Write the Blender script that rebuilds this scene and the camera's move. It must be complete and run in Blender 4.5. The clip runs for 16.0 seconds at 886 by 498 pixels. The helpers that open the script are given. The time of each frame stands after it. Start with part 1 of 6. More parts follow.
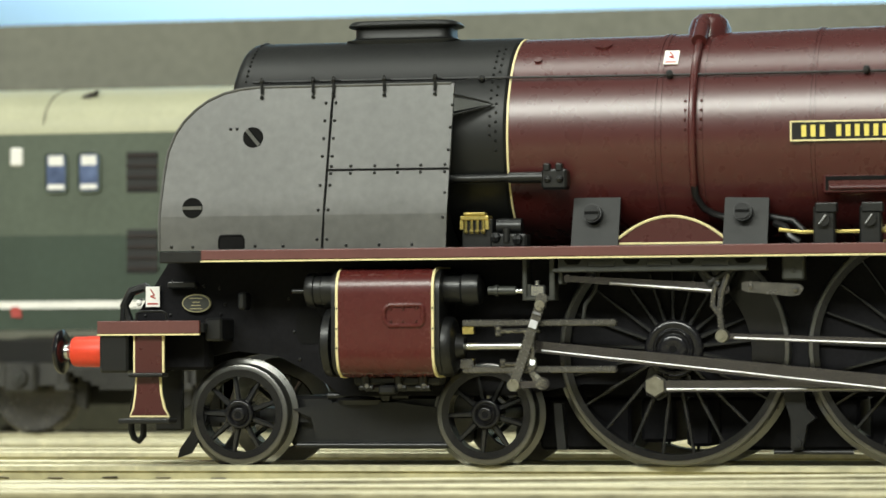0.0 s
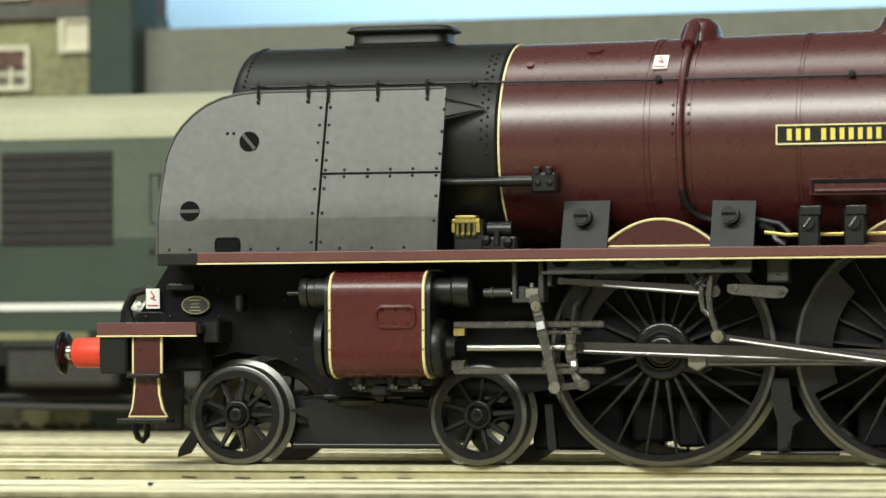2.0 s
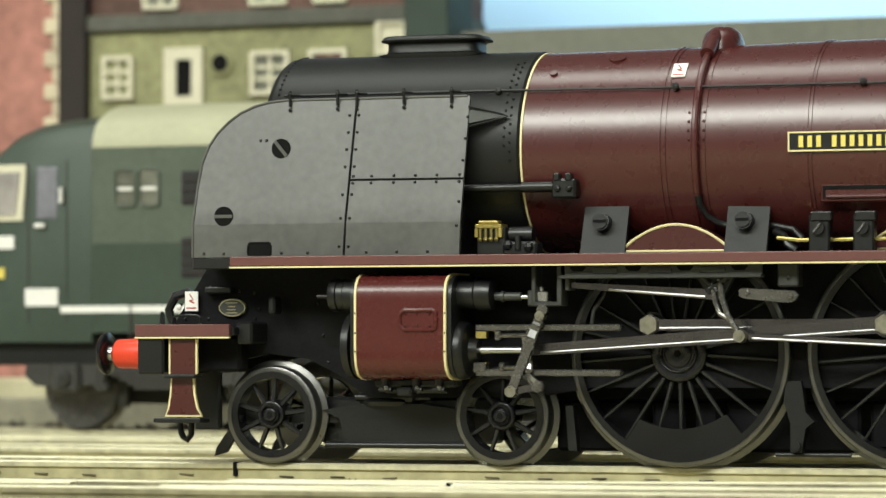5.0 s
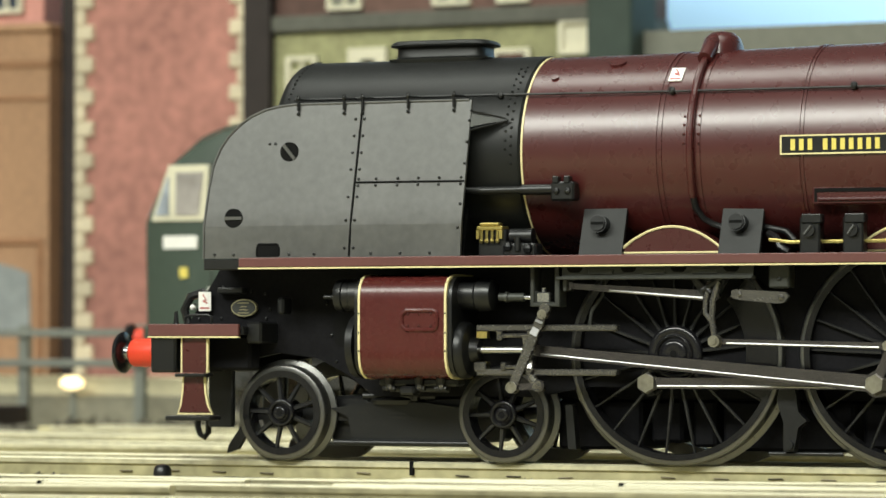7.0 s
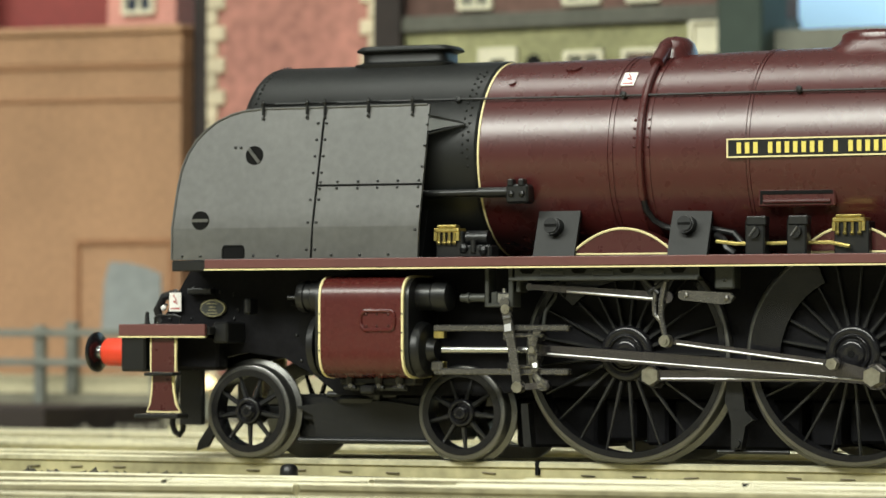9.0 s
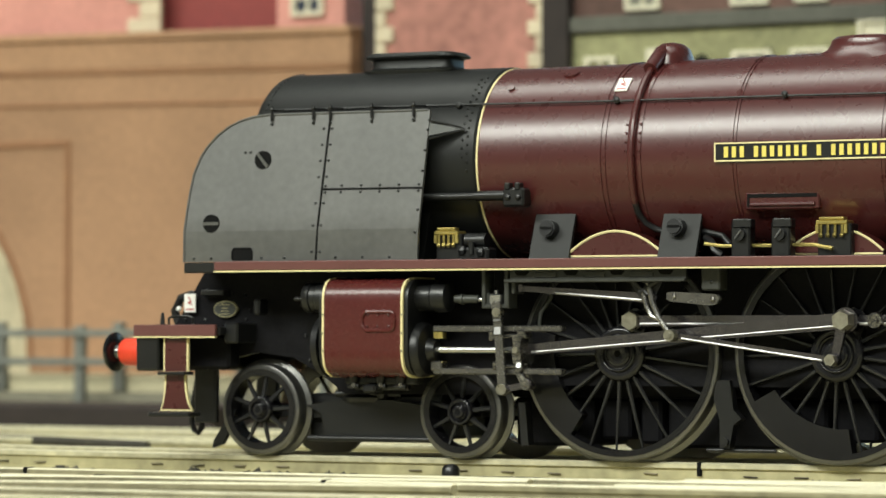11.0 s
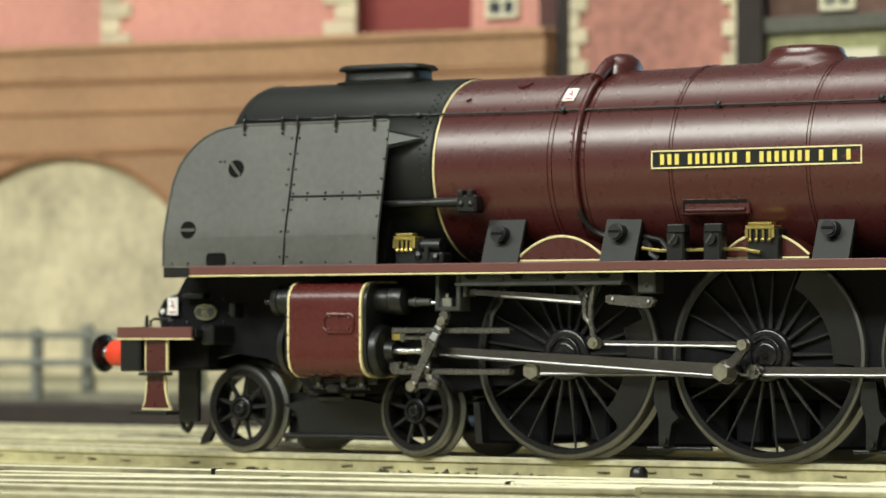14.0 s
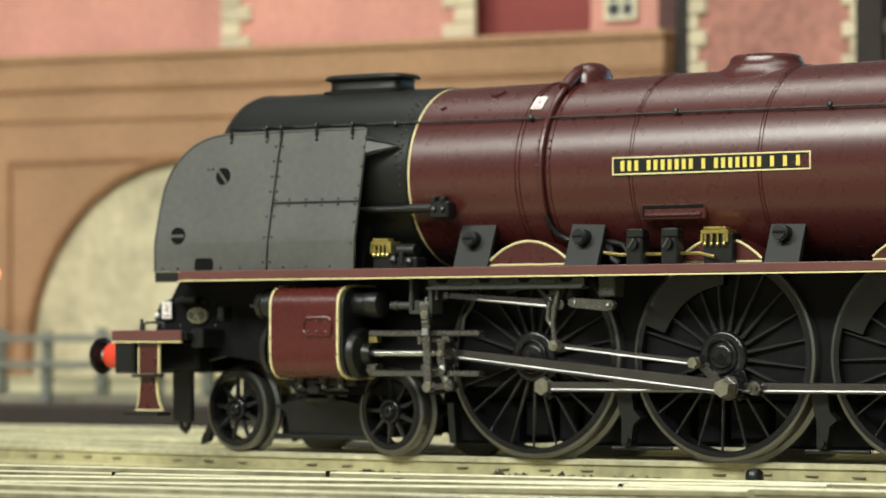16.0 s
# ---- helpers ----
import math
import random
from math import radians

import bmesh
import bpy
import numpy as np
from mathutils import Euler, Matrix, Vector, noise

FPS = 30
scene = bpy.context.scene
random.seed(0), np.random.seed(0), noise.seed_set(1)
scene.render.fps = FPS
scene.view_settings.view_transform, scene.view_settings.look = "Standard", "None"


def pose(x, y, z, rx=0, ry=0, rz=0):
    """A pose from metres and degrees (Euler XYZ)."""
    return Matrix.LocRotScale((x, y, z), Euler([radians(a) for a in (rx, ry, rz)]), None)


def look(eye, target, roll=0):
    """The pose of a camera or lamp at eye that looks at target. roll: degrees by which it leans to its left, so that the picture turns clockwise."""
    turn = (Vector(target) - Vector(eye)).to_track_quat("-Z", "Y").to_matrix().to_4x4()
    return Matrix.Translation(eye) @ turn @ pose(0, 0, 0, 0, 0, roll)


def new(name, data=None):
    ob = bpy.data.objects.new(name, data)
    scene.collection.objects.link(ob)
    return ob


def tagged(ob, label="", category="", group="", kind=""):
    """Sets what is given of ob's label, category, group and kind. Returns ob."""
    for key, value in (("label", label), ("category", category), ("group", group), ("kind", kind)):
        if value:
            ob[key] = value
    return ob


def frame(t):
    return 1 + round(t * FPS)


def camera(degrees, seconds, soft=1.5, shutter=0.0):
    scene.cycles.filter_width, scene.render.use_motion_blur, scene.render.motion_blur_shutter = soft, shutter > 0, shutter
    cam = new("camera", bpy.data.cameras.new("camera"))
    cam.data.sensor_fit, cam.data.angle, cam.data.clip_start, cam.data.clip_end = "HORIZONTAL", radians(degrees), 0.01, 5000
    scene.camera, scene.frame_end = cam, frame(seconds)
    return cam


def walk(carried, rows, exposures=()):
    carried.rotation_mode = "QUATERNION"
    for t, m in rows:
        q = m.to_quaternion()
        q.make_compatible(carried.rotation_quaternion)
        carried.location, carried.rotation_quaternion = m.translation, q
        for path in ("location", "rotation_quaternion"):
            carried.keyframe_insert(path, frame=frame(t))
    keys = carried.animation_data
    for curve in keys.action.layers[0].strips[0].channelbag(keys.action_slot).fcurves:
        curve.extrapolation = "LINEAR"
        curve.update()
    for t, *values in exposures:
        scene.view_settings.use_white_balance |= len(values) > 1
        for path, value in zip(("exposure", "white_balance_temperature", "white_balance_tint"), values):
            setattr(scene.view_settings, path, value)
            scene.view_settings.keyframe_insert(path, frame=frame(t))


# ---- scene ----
# A model railway at 1:76.2. Lengths below are in full-size metres and are scaled by K.
K = 1 / 76.2
PATH = (
    (0.0, 9.4099, -32.4063, 13.274, 1.447, -0.316),
    (0.5, 9.4562, -32.3950, 14.106, 1.454, -0.312),
    (1.0, 9.5047, -32.3824, 14.983, 1.455, -0.313),
    (1.5, 9.5498, -32.3700, 15.799, 1.463, -0.261),
    (2.0, 9.5895, -32.3585, 16.523, 1.470, -0.267),
    (2.5, 9.6344, -32.3449, 17.343, 1.478, -0.249),
    (3.0, 9.6789, -32.3306, 18.160, 1.488, -0.205),
    (3.5, 9.7301, -32.3134, 19.103, 1.489, -0.152),
    (4.0, 9.7810, -32.2952, 20.049, 1.497, -0.138),
    (6.5, 9.9998, -32.2063, 24.178, 1.509, 0.024),
    (7.0, 10.0363, -32.1897, 24.878, 1.505, 0.037),
    (7.5, 10.0646, -32.1764, 25.425, 1.492, 0.089),
    (8.0, 10.0949, -32.1618, 26.013, 1.495, 0.104),
    (8.5, 10.1219, -32.1485, 26.539, 1.493, 0.091),
    (9.0, 10.1487, -32.1349, 27.064, 1.502, 0.068),
    (11.5, 10.3202, -32.0408, 30.484, 1.499, 0.114),
    (12.0, 10.3461, -32.0254, 31.011, 1.497, 0.096),
    (12.5, 10.3757, -32.0073, 31.617, 1.511, 0.115),
    (13.0, 10.3986, -31.9931, 32.089, 1.514, 0.132),
    (13.5, 10.4249, -31.9764, 32.633, 1.518, 0.133),
    (14.0, 10.4487, -31.9610, 33.129, 1.529, 0.093),
    (14.5, 10.4795, -31.9407, 33.772, 1.538, 0.078),
    (15.0, 10.5027, -31.9250, 34.262, 1.553, 0.039),
    (15.5, 10.5230, -31.9111, 34.693, 1.560, 0.011),
    (16.0, 10.5431, -31.8971, 35.120, 1.565, 0.005),
)
EYE_Z = 1.111
cam = camera(13.89, 16.0, soft=1.5)
cam.data.dof.use_dof = True
cam.data.dof.focus_distance = 33.4 * K
cam.data.dof.aperture_fstop = 60.0
walk(cam, [(t, Matrix.Translation(Vector((x, y, EYE_Z)) * K) @ pose(0, 0, 0, 90 + pitch, 0, yaw) @ pose(0, 0, 0, 0, 0, roll))
           for t, x, y, yaw, pitch, roll in PATH], exposures=((0.0, 0.0, 6500, 10), (16.0, 0.0, 6500, 10)))

# ---- light: an indoor hall with rows of ceiling lamps ----
world = bpy.data.worlds.new("hall")
world.use_nodes = True
world.node_tree.nodes["Background"].inputs[0].default_value = (0.95, 1.0, 0.90, 1)
world.node_tree.nodes["Background"].inputs[1].default_value = 0.135
scene.world = world


def hall_lamp(x, y, z, w, d, power, aim):
    data = bpy.data.lights.new("hall_light", "AREA")
    data.shape, data.size, data.size_y, data.energy = "RECTANGLE", w, d, power
    data.color = (0.965, 1.0, 0.90)
    new("hall_light", data).matrix_world = look((x, y, z), aim)


hall_lamp(-0.24, -1.25, 0.93, 1.75, 0.30, 36, (-0.16, 0, 0.03))
hall_lamp(-0.15, -0.10, 1.30, 1.8, 0.25, 6.5, (-0.1, 0, 0))
hall_lamp(-0.20, 0.05, 1.25, 1.6, 0.3, 4, (-0.2, 0.22, 0.05))

# ---- materials ----


def mat(name, colour, rough=0.5, metal=0.0, grain=0.12, size=3.0, fine=30.0, bump=0.0, second=None, coat=0.0, glow=0.0, island=0.0, gloss=0.5, wear=1.0):
    """Noise at two scales tints the colour; size and fine are counts per full-size metre."""
    m = bpy.data.materials.new(name)
    m.use_nodes = True
    nt = m.node_tree
    b = nt.nodes["Principled BSDF"]
    b.inputs["Roughness"].default_value, b.inputs["Metallic"].default_value = rough, metal
    b.inputs["Coat Weight"].default_value, b.inputs["Coat Roughness"].default_value = coat, 0.30
    b.inputs["Specular IOR Level"].default_value = gloss
    if glow:
        b.inputs["Emission Color"].default_value = (*colour, 1)
        b.inputs["Emission Strength"].default_value = glow
    tc = nt.nodes.new("ShaderNodeTexCoord")
    big, small = nt.nodes.new("ShaderNodeTexNoise"), nt.nodes.new("ShaderNodeTexNoise")
    big.inputs["Scale"].default_value, small.inputs["Scale"].default_value = size / K, fine / K
    big.inputs["Detail"].default_value = small.inputs["Detail"].default_value = 3
    for n in (big, small):
        nt.links.new(tc.outputs["Object"], n.inputs["Vector"])
    ramp = nt.nodes.new("ShaderNodeValToRGB")
    dark = second or tuple(c * (1 - 2.2 * grain) for c in colour)
    light = tuple(min(1, c * (1 + 1.6 * grain)) for c in colour)
    ramp.color_ramp.elements[0].position, ramp.color_ramp.elements[1].position = 0.3, 0.7
    ramp.color_ramp.elements[0].color, ramp.color_ramp.elements[1].color = (*dark, 1), (*light, 1)
    mixed = nt.nodes.new("ShaderNodeMath")
    mixed.operation = "MULTIPLY_ADD"
    mixed.inputs[1].default_value = 0.45
    half = nt.nodes.new("ShaderNodeMath")
    half.operation = "MULTIPLY"
    half.inputs[1].default_value = 0.55
    nt.links.new(big.outputs["Fac"], half.inputs[0])
    nt.links.new(small.outputs["Fac"], mixed.inputs[0])
    nt.links.new(half.outputs[0], mixed.inputs[2])
    last = mixed
    if island:
        info = nt.nodes.new("ShaderNodeObjectInfo")
        geo = nt.nodes.new("ShaderNodeNewGeometry")
        both = nt.nodes.new("ShaderNodeMath")
        both.operation = "ADD"
        nt.links.new(info.outputs["Random"], both.inputs[0])
        nt.links.new(geo.outputs["Random Per Island"], both.inputs[1])
        wrap = nt.nodes.new("ShaderNodeMath")
        wrap.operation = "FRACT"
        nt.links.new(both.outputs[0], wrap.inputs[0])
        shift = nt.nodes.new("ShaderNodeMath")
        shift.operation = "MULTIPLY_ADD"
        shift.inputs[1].default_value = island
        nt.links.new(wrap.outputs[0], shift.inputs[0])
        nt.links.new(mixed.outputs[0], shift.inputs[2])
        last = nt.nodes.new("ShaderNodeMath")
        last.operation = "SUBTRACT"
        last.inputs[1].default_value = island / 2
        nt.links.new(shift.outputs[0], last.inputs[0])
    nt.links.new(last.outputs[0], ramp.inputs["Fac"])
    nt.links.new(ramp.outputs["Color"], b.inputs["Base Color"])
    rr = nt.nodes.new("ShaderNodeMapRange")
    rr.inputs["To Min"].default_value, rr.inputs["To Max"].default_value = max(0.02, rough - 0.08 * wear), min(1, rough + 0.1 * wear)
    nt.links.new(small.outputs["Fac"], rr.inputs["Value"])
    nt.links.new(rr.outputs["Result"], b.inputs["Roughness"])
    if bump:
        bp = nt.nodes.new("ShaderNodeBump")
        bp.inputs["Strength"].default_value, bp.inputs["Distance"].default_value = bump, 0.02 * K
        nt.links.new(small.outputs["Fac"], bp.inputs["Height"])
        nt.links.new(bp.outputs["Normal"], b.inputs["Normal"])
    return m


M_MAROON = mat("maroon_paint", (0.066, 0.0130, 0.0120), 0.275, 0, 0.025, 0.5, 8, coat=0.06, gloss=0.70, wear=0.2)
M_CYLINDER = mat("satin_maroon", (0.080, 0.0145, 0.0130), 0.27, 0, 0.04, 1.0, 10, gloss=0.5, wear=0.3)
# a lighter maroon for the footplate and platform edges
M_VALANCE = mat("pale_maroon", (0.125, 0.045, 0.040), 0.4, 0, 0.06, 2, 30)
M_MATT = mat("matt_black", (0.012, 0.0125, 0.012), 0.62, 0, 0.15, 3, 30, bump=0.05)
M_BLACK = mat("satin_black_paint", (0.009, 0.0092, 0.0096), 0.34, 0, 0.12, 2, 30, bump=0.05)
M_SMOKEBOX = mat("smokebox_black", (0.009, 0.0095, 0.009), 0.40, 0, 0.12, 2, 30, bump=0.03, gloss=0.32)
M_DEFLECTOR = mat("worn_black_plate", (0.086, 0.0855, 0.081), 0.31, 0, 0.12, 0.9, 14, gloss=1.0, wear=0.6)
M_DARK = mat("dark_gap", (0.008, 0.008, 0.008), 0.8, gloss=0.1)
M_FRAME = mat("frame_black", (0.0088, 0.0086, 0.0100), 0.5, 0, 0.2, 2, 30, gloss=0.08)
M_FLASH = mat("flash_red", (0.40, 0.06, 0.05), 0.5, 0, 0.05)
M_CREAM = mat("cream_lining", (0.78, 0.68, 0.36), 0.45, 0, 0.05)
M_BRASS = mat("brass", (0.62, 0.50, 0.17), 0.3, 0.9, 0.15, 4, 30)
M_YELLOW = mat("yellow_letter", (0.74, 0.61, 0.13), 0.5, 0, 0.04)
M_STEEL = mat("bright_steel", (0.58, 0.575, 0.57), 0.22, 0.95, 0.06, 3, 40)
M_ROD = mat("dull_steel", (0.150, 0.140, 0.150), 0.20, 0.9, 0.08, 3, 30)
# brighter steel for the highlights added on rods and lever
M_GLINT = mat("glint_steel", (0.36, 0.355, 0.35), 0.30, 0.95, 0.05, 3, 30)
M_TYRE = mat("wheel_tyre", (0.19, 0.188, 0.180), 0.30, 0.9, 0.05, 3, 30)
M_WHEEL = mat("wheel_black", (0.010, 0.0098, 0.0112), 0.2, 0, 0.15, 3, 30)
M_SPOKE = mat("spoke_paint", (0.042, 0.042, 0.043), 0.17, 0.5, 0.15, 3, 30)
M_GUN = mat("worn_gunmetal", (0.25, 0.24, 0.225), 0.2, 0.9, 0.3, 6, 25, bump=0.35)
M_PLATE = mat("dull_plate_brass", (0.40, 0.36, 0.20), 0.4, 0.3, 0.1)
M_CHASSIS = mat("grey_chassis", (0.036, 0.035, 0.031), 0.5, 0, 0.2, 2, 20)
M_BLUEGLASS = mat("blue_glazing", (0.11, 0.145, 0.26), 0.15, 0, 0.4, 1.6, 5)
M_PALEGLASS = mat("grey_glazing", (0.15, 0.15, 0.12), 0.3, 0, 0.3, 1.6, 5)
M_EMBLEM = mat("faded_gold", (0.42, 0.34, 0.09), 0.6, 0, 0.1)
M_STRIP = mat("grey_platform_face", (0.25, 0.235, 0.175), 0.8, 0, 0.15, 0.6, 6)
M_SLIDE = mat("grey_steel_bar", (0.175, 0.168, 0.158), 0.24, 0.75, 0.12, 3, 20)
M_PIN = mat("bronze_pin", (0.36, 0.34, 0.275), 0.3, 0.8, 0.15, 4, 20)
M_BRACKET = mat("grey_bracket", (0.045, 0.047, 0.042), 0.42, 0.2, 0.15, 3, 20)
M_HEADSIDE = mat("rail_head_side", (0.58, 0.54, 0.36), 0.4, 0.25, 0.22, 0.7, 8)
M_CHAIR = mat("brown_rail_chair", (0.15, 0.13, 0.085), 0.7, 0, 0.3, 1.0, 9, island=0.5)
M_RED = mat("buffer_red", (0.72, 0.055, 0.022), 0.42, 0, 0.05)
M_WHITE = mat("white_sticker", (0.82, 0.80, 0.76), 0.5, 0, 0.03)
M_RAIL = mat("nickel_rail", (0.62, 0.585, 0.41), 0.34, 0.3, 0.12, 2, 25)
M_WEB = mat("cream_rail_web", (0.44, 0.40, 0.225), 0.5, 0.1, 0.2, 0.7, 6)
# brown streaks, and a darker tone that paints shade on the nearer rails' sides
M_SHADYWEB = mat("streaked_shaded_web", (0.28, 0.255, 0.155), 0.5, 0.1, 0.32, 0.5, 5)
M_SLEEPER = mat("sleeper", (0.40, 0.36, 0.215), 0.75, 0, 0.22, 2, 14, bump=0.2, island=0.25)
M_BALLAST = mat("ballast", (0.50, 0.455, 0.265), 0.9, 0, 0.25, 0.7, 9, bump=0.6)
M_STONE = mat("ballast_stone", (0.50, 0.45, 0.27), 0.9, 0, 0.3, 4, 30, island=0.6)
M_LUMP = mat("dark_ballast", (0.11, 0.10, 0.075), 0.9, 0, 0.3, 4, 20, island=0.5)
M_GREEN = mat("locomotive_green", (0.037, 0.056, 0.040), 0.42, 0, 0.08, 1, 12)
M_GREENTOP = mat("two_tone_green", (0.083, 0.102, 0.075), 0.45, 0, 0.08, 1, 12)
M_ROOF = mat("pale_grey_roof", (0.40, 0.395, 0.265), 0.5, 0, 0.06, 1, 12)
M_GLASSY = mat("dark_glazing", (0.05, 0.06, 0.08), 0.12)
M_LITGLASS = mat("pale_glazing", (0.42, 0.46, 0.52), 0.15, 0, 0.3, 1.2, 4)
M_CABSIDE = mat("lilac_glazing", (0.21, 0.21, 0.24), 0.15, 0, 0.2, 1.2, 4)
M_CABGLASS = mat("tan_glazing", (0.37, 0.34, 0.32), 0.15, 0, 0.2, 1.5, 4)
M_GRILLE = mat("grille", (0.012, 0.012, 0.012), 0.6)
M_BRICKWALL = mat("brown_card_wall", (0.375, 0.214, 0.119), 0.75, 0, 0.14, 0.35, 9, bump=0.1)
M_BRICKLINE = mat("brown_course", (0.29, 0.145, 0.072), 0.8, 0, 0.1)
M_ARCH = mat("stone_infill", (0.55, 0.485, 0.33), 0.85, 0, 0.17, 0.9, 5, bump=0.2)
M_PINK = mat("pink_brick", (0.60, 0.28, 0.23), 0.8, 0, 0.12, 0.5, 9, bump=0.1)
M_REDB = mat("red_brick", (0.385, 0.172, 0.138), 0.8, 0, 0.27, 0.28, 5, bump=0.1)
M_DARKRED = mat("dark_red_brick", (0.24, 0.05, 0.045), 0.8, 0, 0.1, 0.5, 9)
M_FASCIA = mat("grey_green_fascia", (0.10, 0.10, 0.082), 0.8, 0, 0.15, 0.6, 6)
M_BROWNBRICK = mat("brown_red_brick", (0.135, 0.075, 0.06), 0.85, 0, 0.3, 0.5, 5)
M_QUOIN = mat("pale_quoin", (0.58, 0.50, 0.36), 0.8, 0, 0.1, 1, 9, island=0.3)
M_COTTAGE = mat("yellow_green_render", (0.285, 0.28, 0.147), 0.85, 0, 0.24, 0.6, 7, bump=0.1)
M_WINDOW = mat("cream_window_frame", (0.66, 0.62, 0.47), 0.6, 0, 0.05)
M_GREYWALL = mat("grey_stone_backscene", (0.185, 0.185, 0.15), 0.85, 0, 0.12, 0.35, 6, bump=0.1)
M_PILLAR = mat("dark_green_post", (0.031, 0.048, 0.036), 0.7)
M_FENCE = mat("grey_fence", (0.18, 0.19, 0.165), 0.6, 0, 0.1)
M_KERB = mat("cream_low_wall", (0.55, 0.50, 0.33), 0.8, 0, 0.1, 0.6, 9)
# dark brown for the painted shade beside the houses and for small dark parts
M_SHADE = mat("shade_and_dark_paint", (0.024, 0.017, 0.015), 0.8, 0, 0.15)
M_POSTER = mat("blue_grey_poster", (0.25, 0.27, 0.27), 0.7, 0, 0.15, 0.8, 4)
M_WARM = mat("warm_glow", (1.0, 0.78, 0.42), 0.5, glow=2.6)
M_AMBER = mat("amber_glow", (1.0, 0.36, 0.12), 0.5, glow=3.0)
# sky paint with some emission of its own to brighten the board
M_SKY = mat("glowing_sky", (0.42, 0.68, 0.92), 0.8, 0, 0.03, 0.1, 1, glow=0.55)

# ---- mesh helpers ----


def box(bm, x0, x1, y0, y1, z0, z1, bevel=0.0):
    r = bmesh.ops.create_cube(bm, size=1, matrix=Matrix.LocRotScale(((x0 + x1) / 2, (y0 + y1) / 2, (z0 + z1) / 2), None,
                                                                   (abs(x1 - x0), abs(y1 - y0), abs(z1 - z0))))
    if bevel:
        edges = {e for v in r["verts"] for e in v.link_edges}
        bmesh.ops.bevel(bm, geom=list(edges), offset=bevel, segments=1, affect="EDGES")


def rod(bm, a, b, r, r2=None, seg=14):
    a, b = Vector(a), Vector(b)
    turn = (b - a).to_track_quat("Z", "Y").to_matrix().to_4x4()
    bmesh.ops.create_cone(bm, cap_ends=True, segments=seg, radius1=r, radius2=r if r2 is None else r2, depth=(b - a).length,
                          matrix=Matrix.Translation((a + b) / 2) @ turn)


def ball(bm, c, r, seg=8):
    bmesh.ops.create_uvsphere(bm, u_segments=seg, v_segments=max(4, seg // 2), radius=r, matrix=Matrix.Translation(c))


def tube(bm, pts, r, seg=8):
    """A round bar swept along the points, as one closed mesh."""
    pts = [Vector(p) for p in pts]
    rings, side = [], None
    for i, c in enumerate(pts):
        d = (pts[min(i + 1, len(pts) - 1)] - pts[max(i - 1, 0)]).normalized()
        side = d.orthogonal() if side is None else side - d * side.dot(d)
        side.normalize()
        other = d.cross(side)
        rings.append([bm.verts.new(c + r * (math.cos(2 * math.pi * k / seg) * side + math.sin(2 * math.pi * k / seg) * other)) for k in range(seg)])
    for a, b in zip(rings, rings[1:]):
        for k in range(seg):
            bm.faces.new((a[k], a[(k + 1) % seg], b[(k + 1) % seg], b[k]))
    bm.faces.new(rings[0][::-1])
    bm.faces.new(rings[-1])


def prism(bm, outline, y0, y1):
    """outline: (x, z) corners; lean: y may be a function of z."""
    fy = [(y if callable(y) else (lambda z, v=y: v)) for y in (y0, y1)]
    rings = [[bm.verts.new((x, f(z), z)) for x, z in outline] for f in fy]
    n = len(outline)
    bm.faces.new(rings[0])
    bm.faces.new(rings[1][::-1])
    for i in range(n):
        bm.faces.new((rings[0][i], rings[1][i], rings[1][(i + 1) % n], rings[0][(i + 1) % n]))
    bmesh.ops.recalc_face_normals(bm, faces=bm.faces[:])


def prism_x(bm, outline, x0, x1):
    """outline: (y, z) corners, drawn out along x."""
    rings = [[bm.verts.new((x, y, z)) for y, z in outline] for x in (x0, x1)]
    n = len(outline)
    bm.faces.new(rings[0])
    bm.faces.new(rings[1][::-1])
    for i in range(n):
        bm.faces.new((rings[0][i], rings[1][i], rings[1][(i + 1) % n], rings[0][(i + 1) % n]))
    bmesh.ops.recalc_face_normals(bm, faces=bm.faces[:])


def lathe(bm, profile, axis="x", centre=(0, 0, 0), seg=64, ry=1.0, rx=1.0):
    """profile: (place along the axis, radius)."""
    rings = []
    for p, r in profile:
        ring = []
        for i in range(seg):
            a = 2 * math.pi * i / seg
            c, s = r * math.cos(a), r * math.sin(a)
            v = {"x": (p, c * ry, s), "y": (c, p, s), "z": (c * rx, s * ry, p)}[axis]
            ring.append(bm.verts.new(Vector(v) + Vector(centre)))
        rings.append(ring)
    for a, b in zip(rings, rings[1:]):
        for i in range(seg):
            bm.faces.new((a[i], a[(i + 1) % seg], b[(i + 1) % seg], b[i]))
    bm.faces.new(rings[0])
    bm.faces.new(rings[-1][::-1])
    bmesh.ops.recalc_face_normals(bm, faces=bm.faces[:])


def mesh_of(name, bm, material, smooth=35):
    bmesh.ops.scale(bm, vec=(K, K, K), verts=bm.verts)
    me = bpy.data.meshes.new(name)
    bm.to_mesh(me)
    bm.free()
    if smooth:
        me.polygons.foreach_set("use_smooth", [True] * len(me.polygons))
        me.set_sharp_from_angle(angle=radians(smooth))
    me.materials.append(material)
    return me


def part(name, bm, material, parent=None, label="", at=(0, 0, 0), smooth=35):
    """One mesh object from a bmesh; at is the place of its own origin in its parent, in full-size metres."""
    ob = new(name, mesh_of(name, bm, material, smooth))
    if parent is not None:
        ob.parent = parent
    ob.location = Vector(at) * K
    return tagged(ob, label)


def simple(name, material, parent, build, label="", at=(0, 0, 0), smooth=35):
    bm = bmesh.new()
    build(bm)
    return part(name, bm, material, parent, label, at, smooth)


def boxed(name, material, parent, dims, bevel=0.0, label=""):
    return simple(name, material, parent, lambda bm: box(bm, *dims, bevel), label)


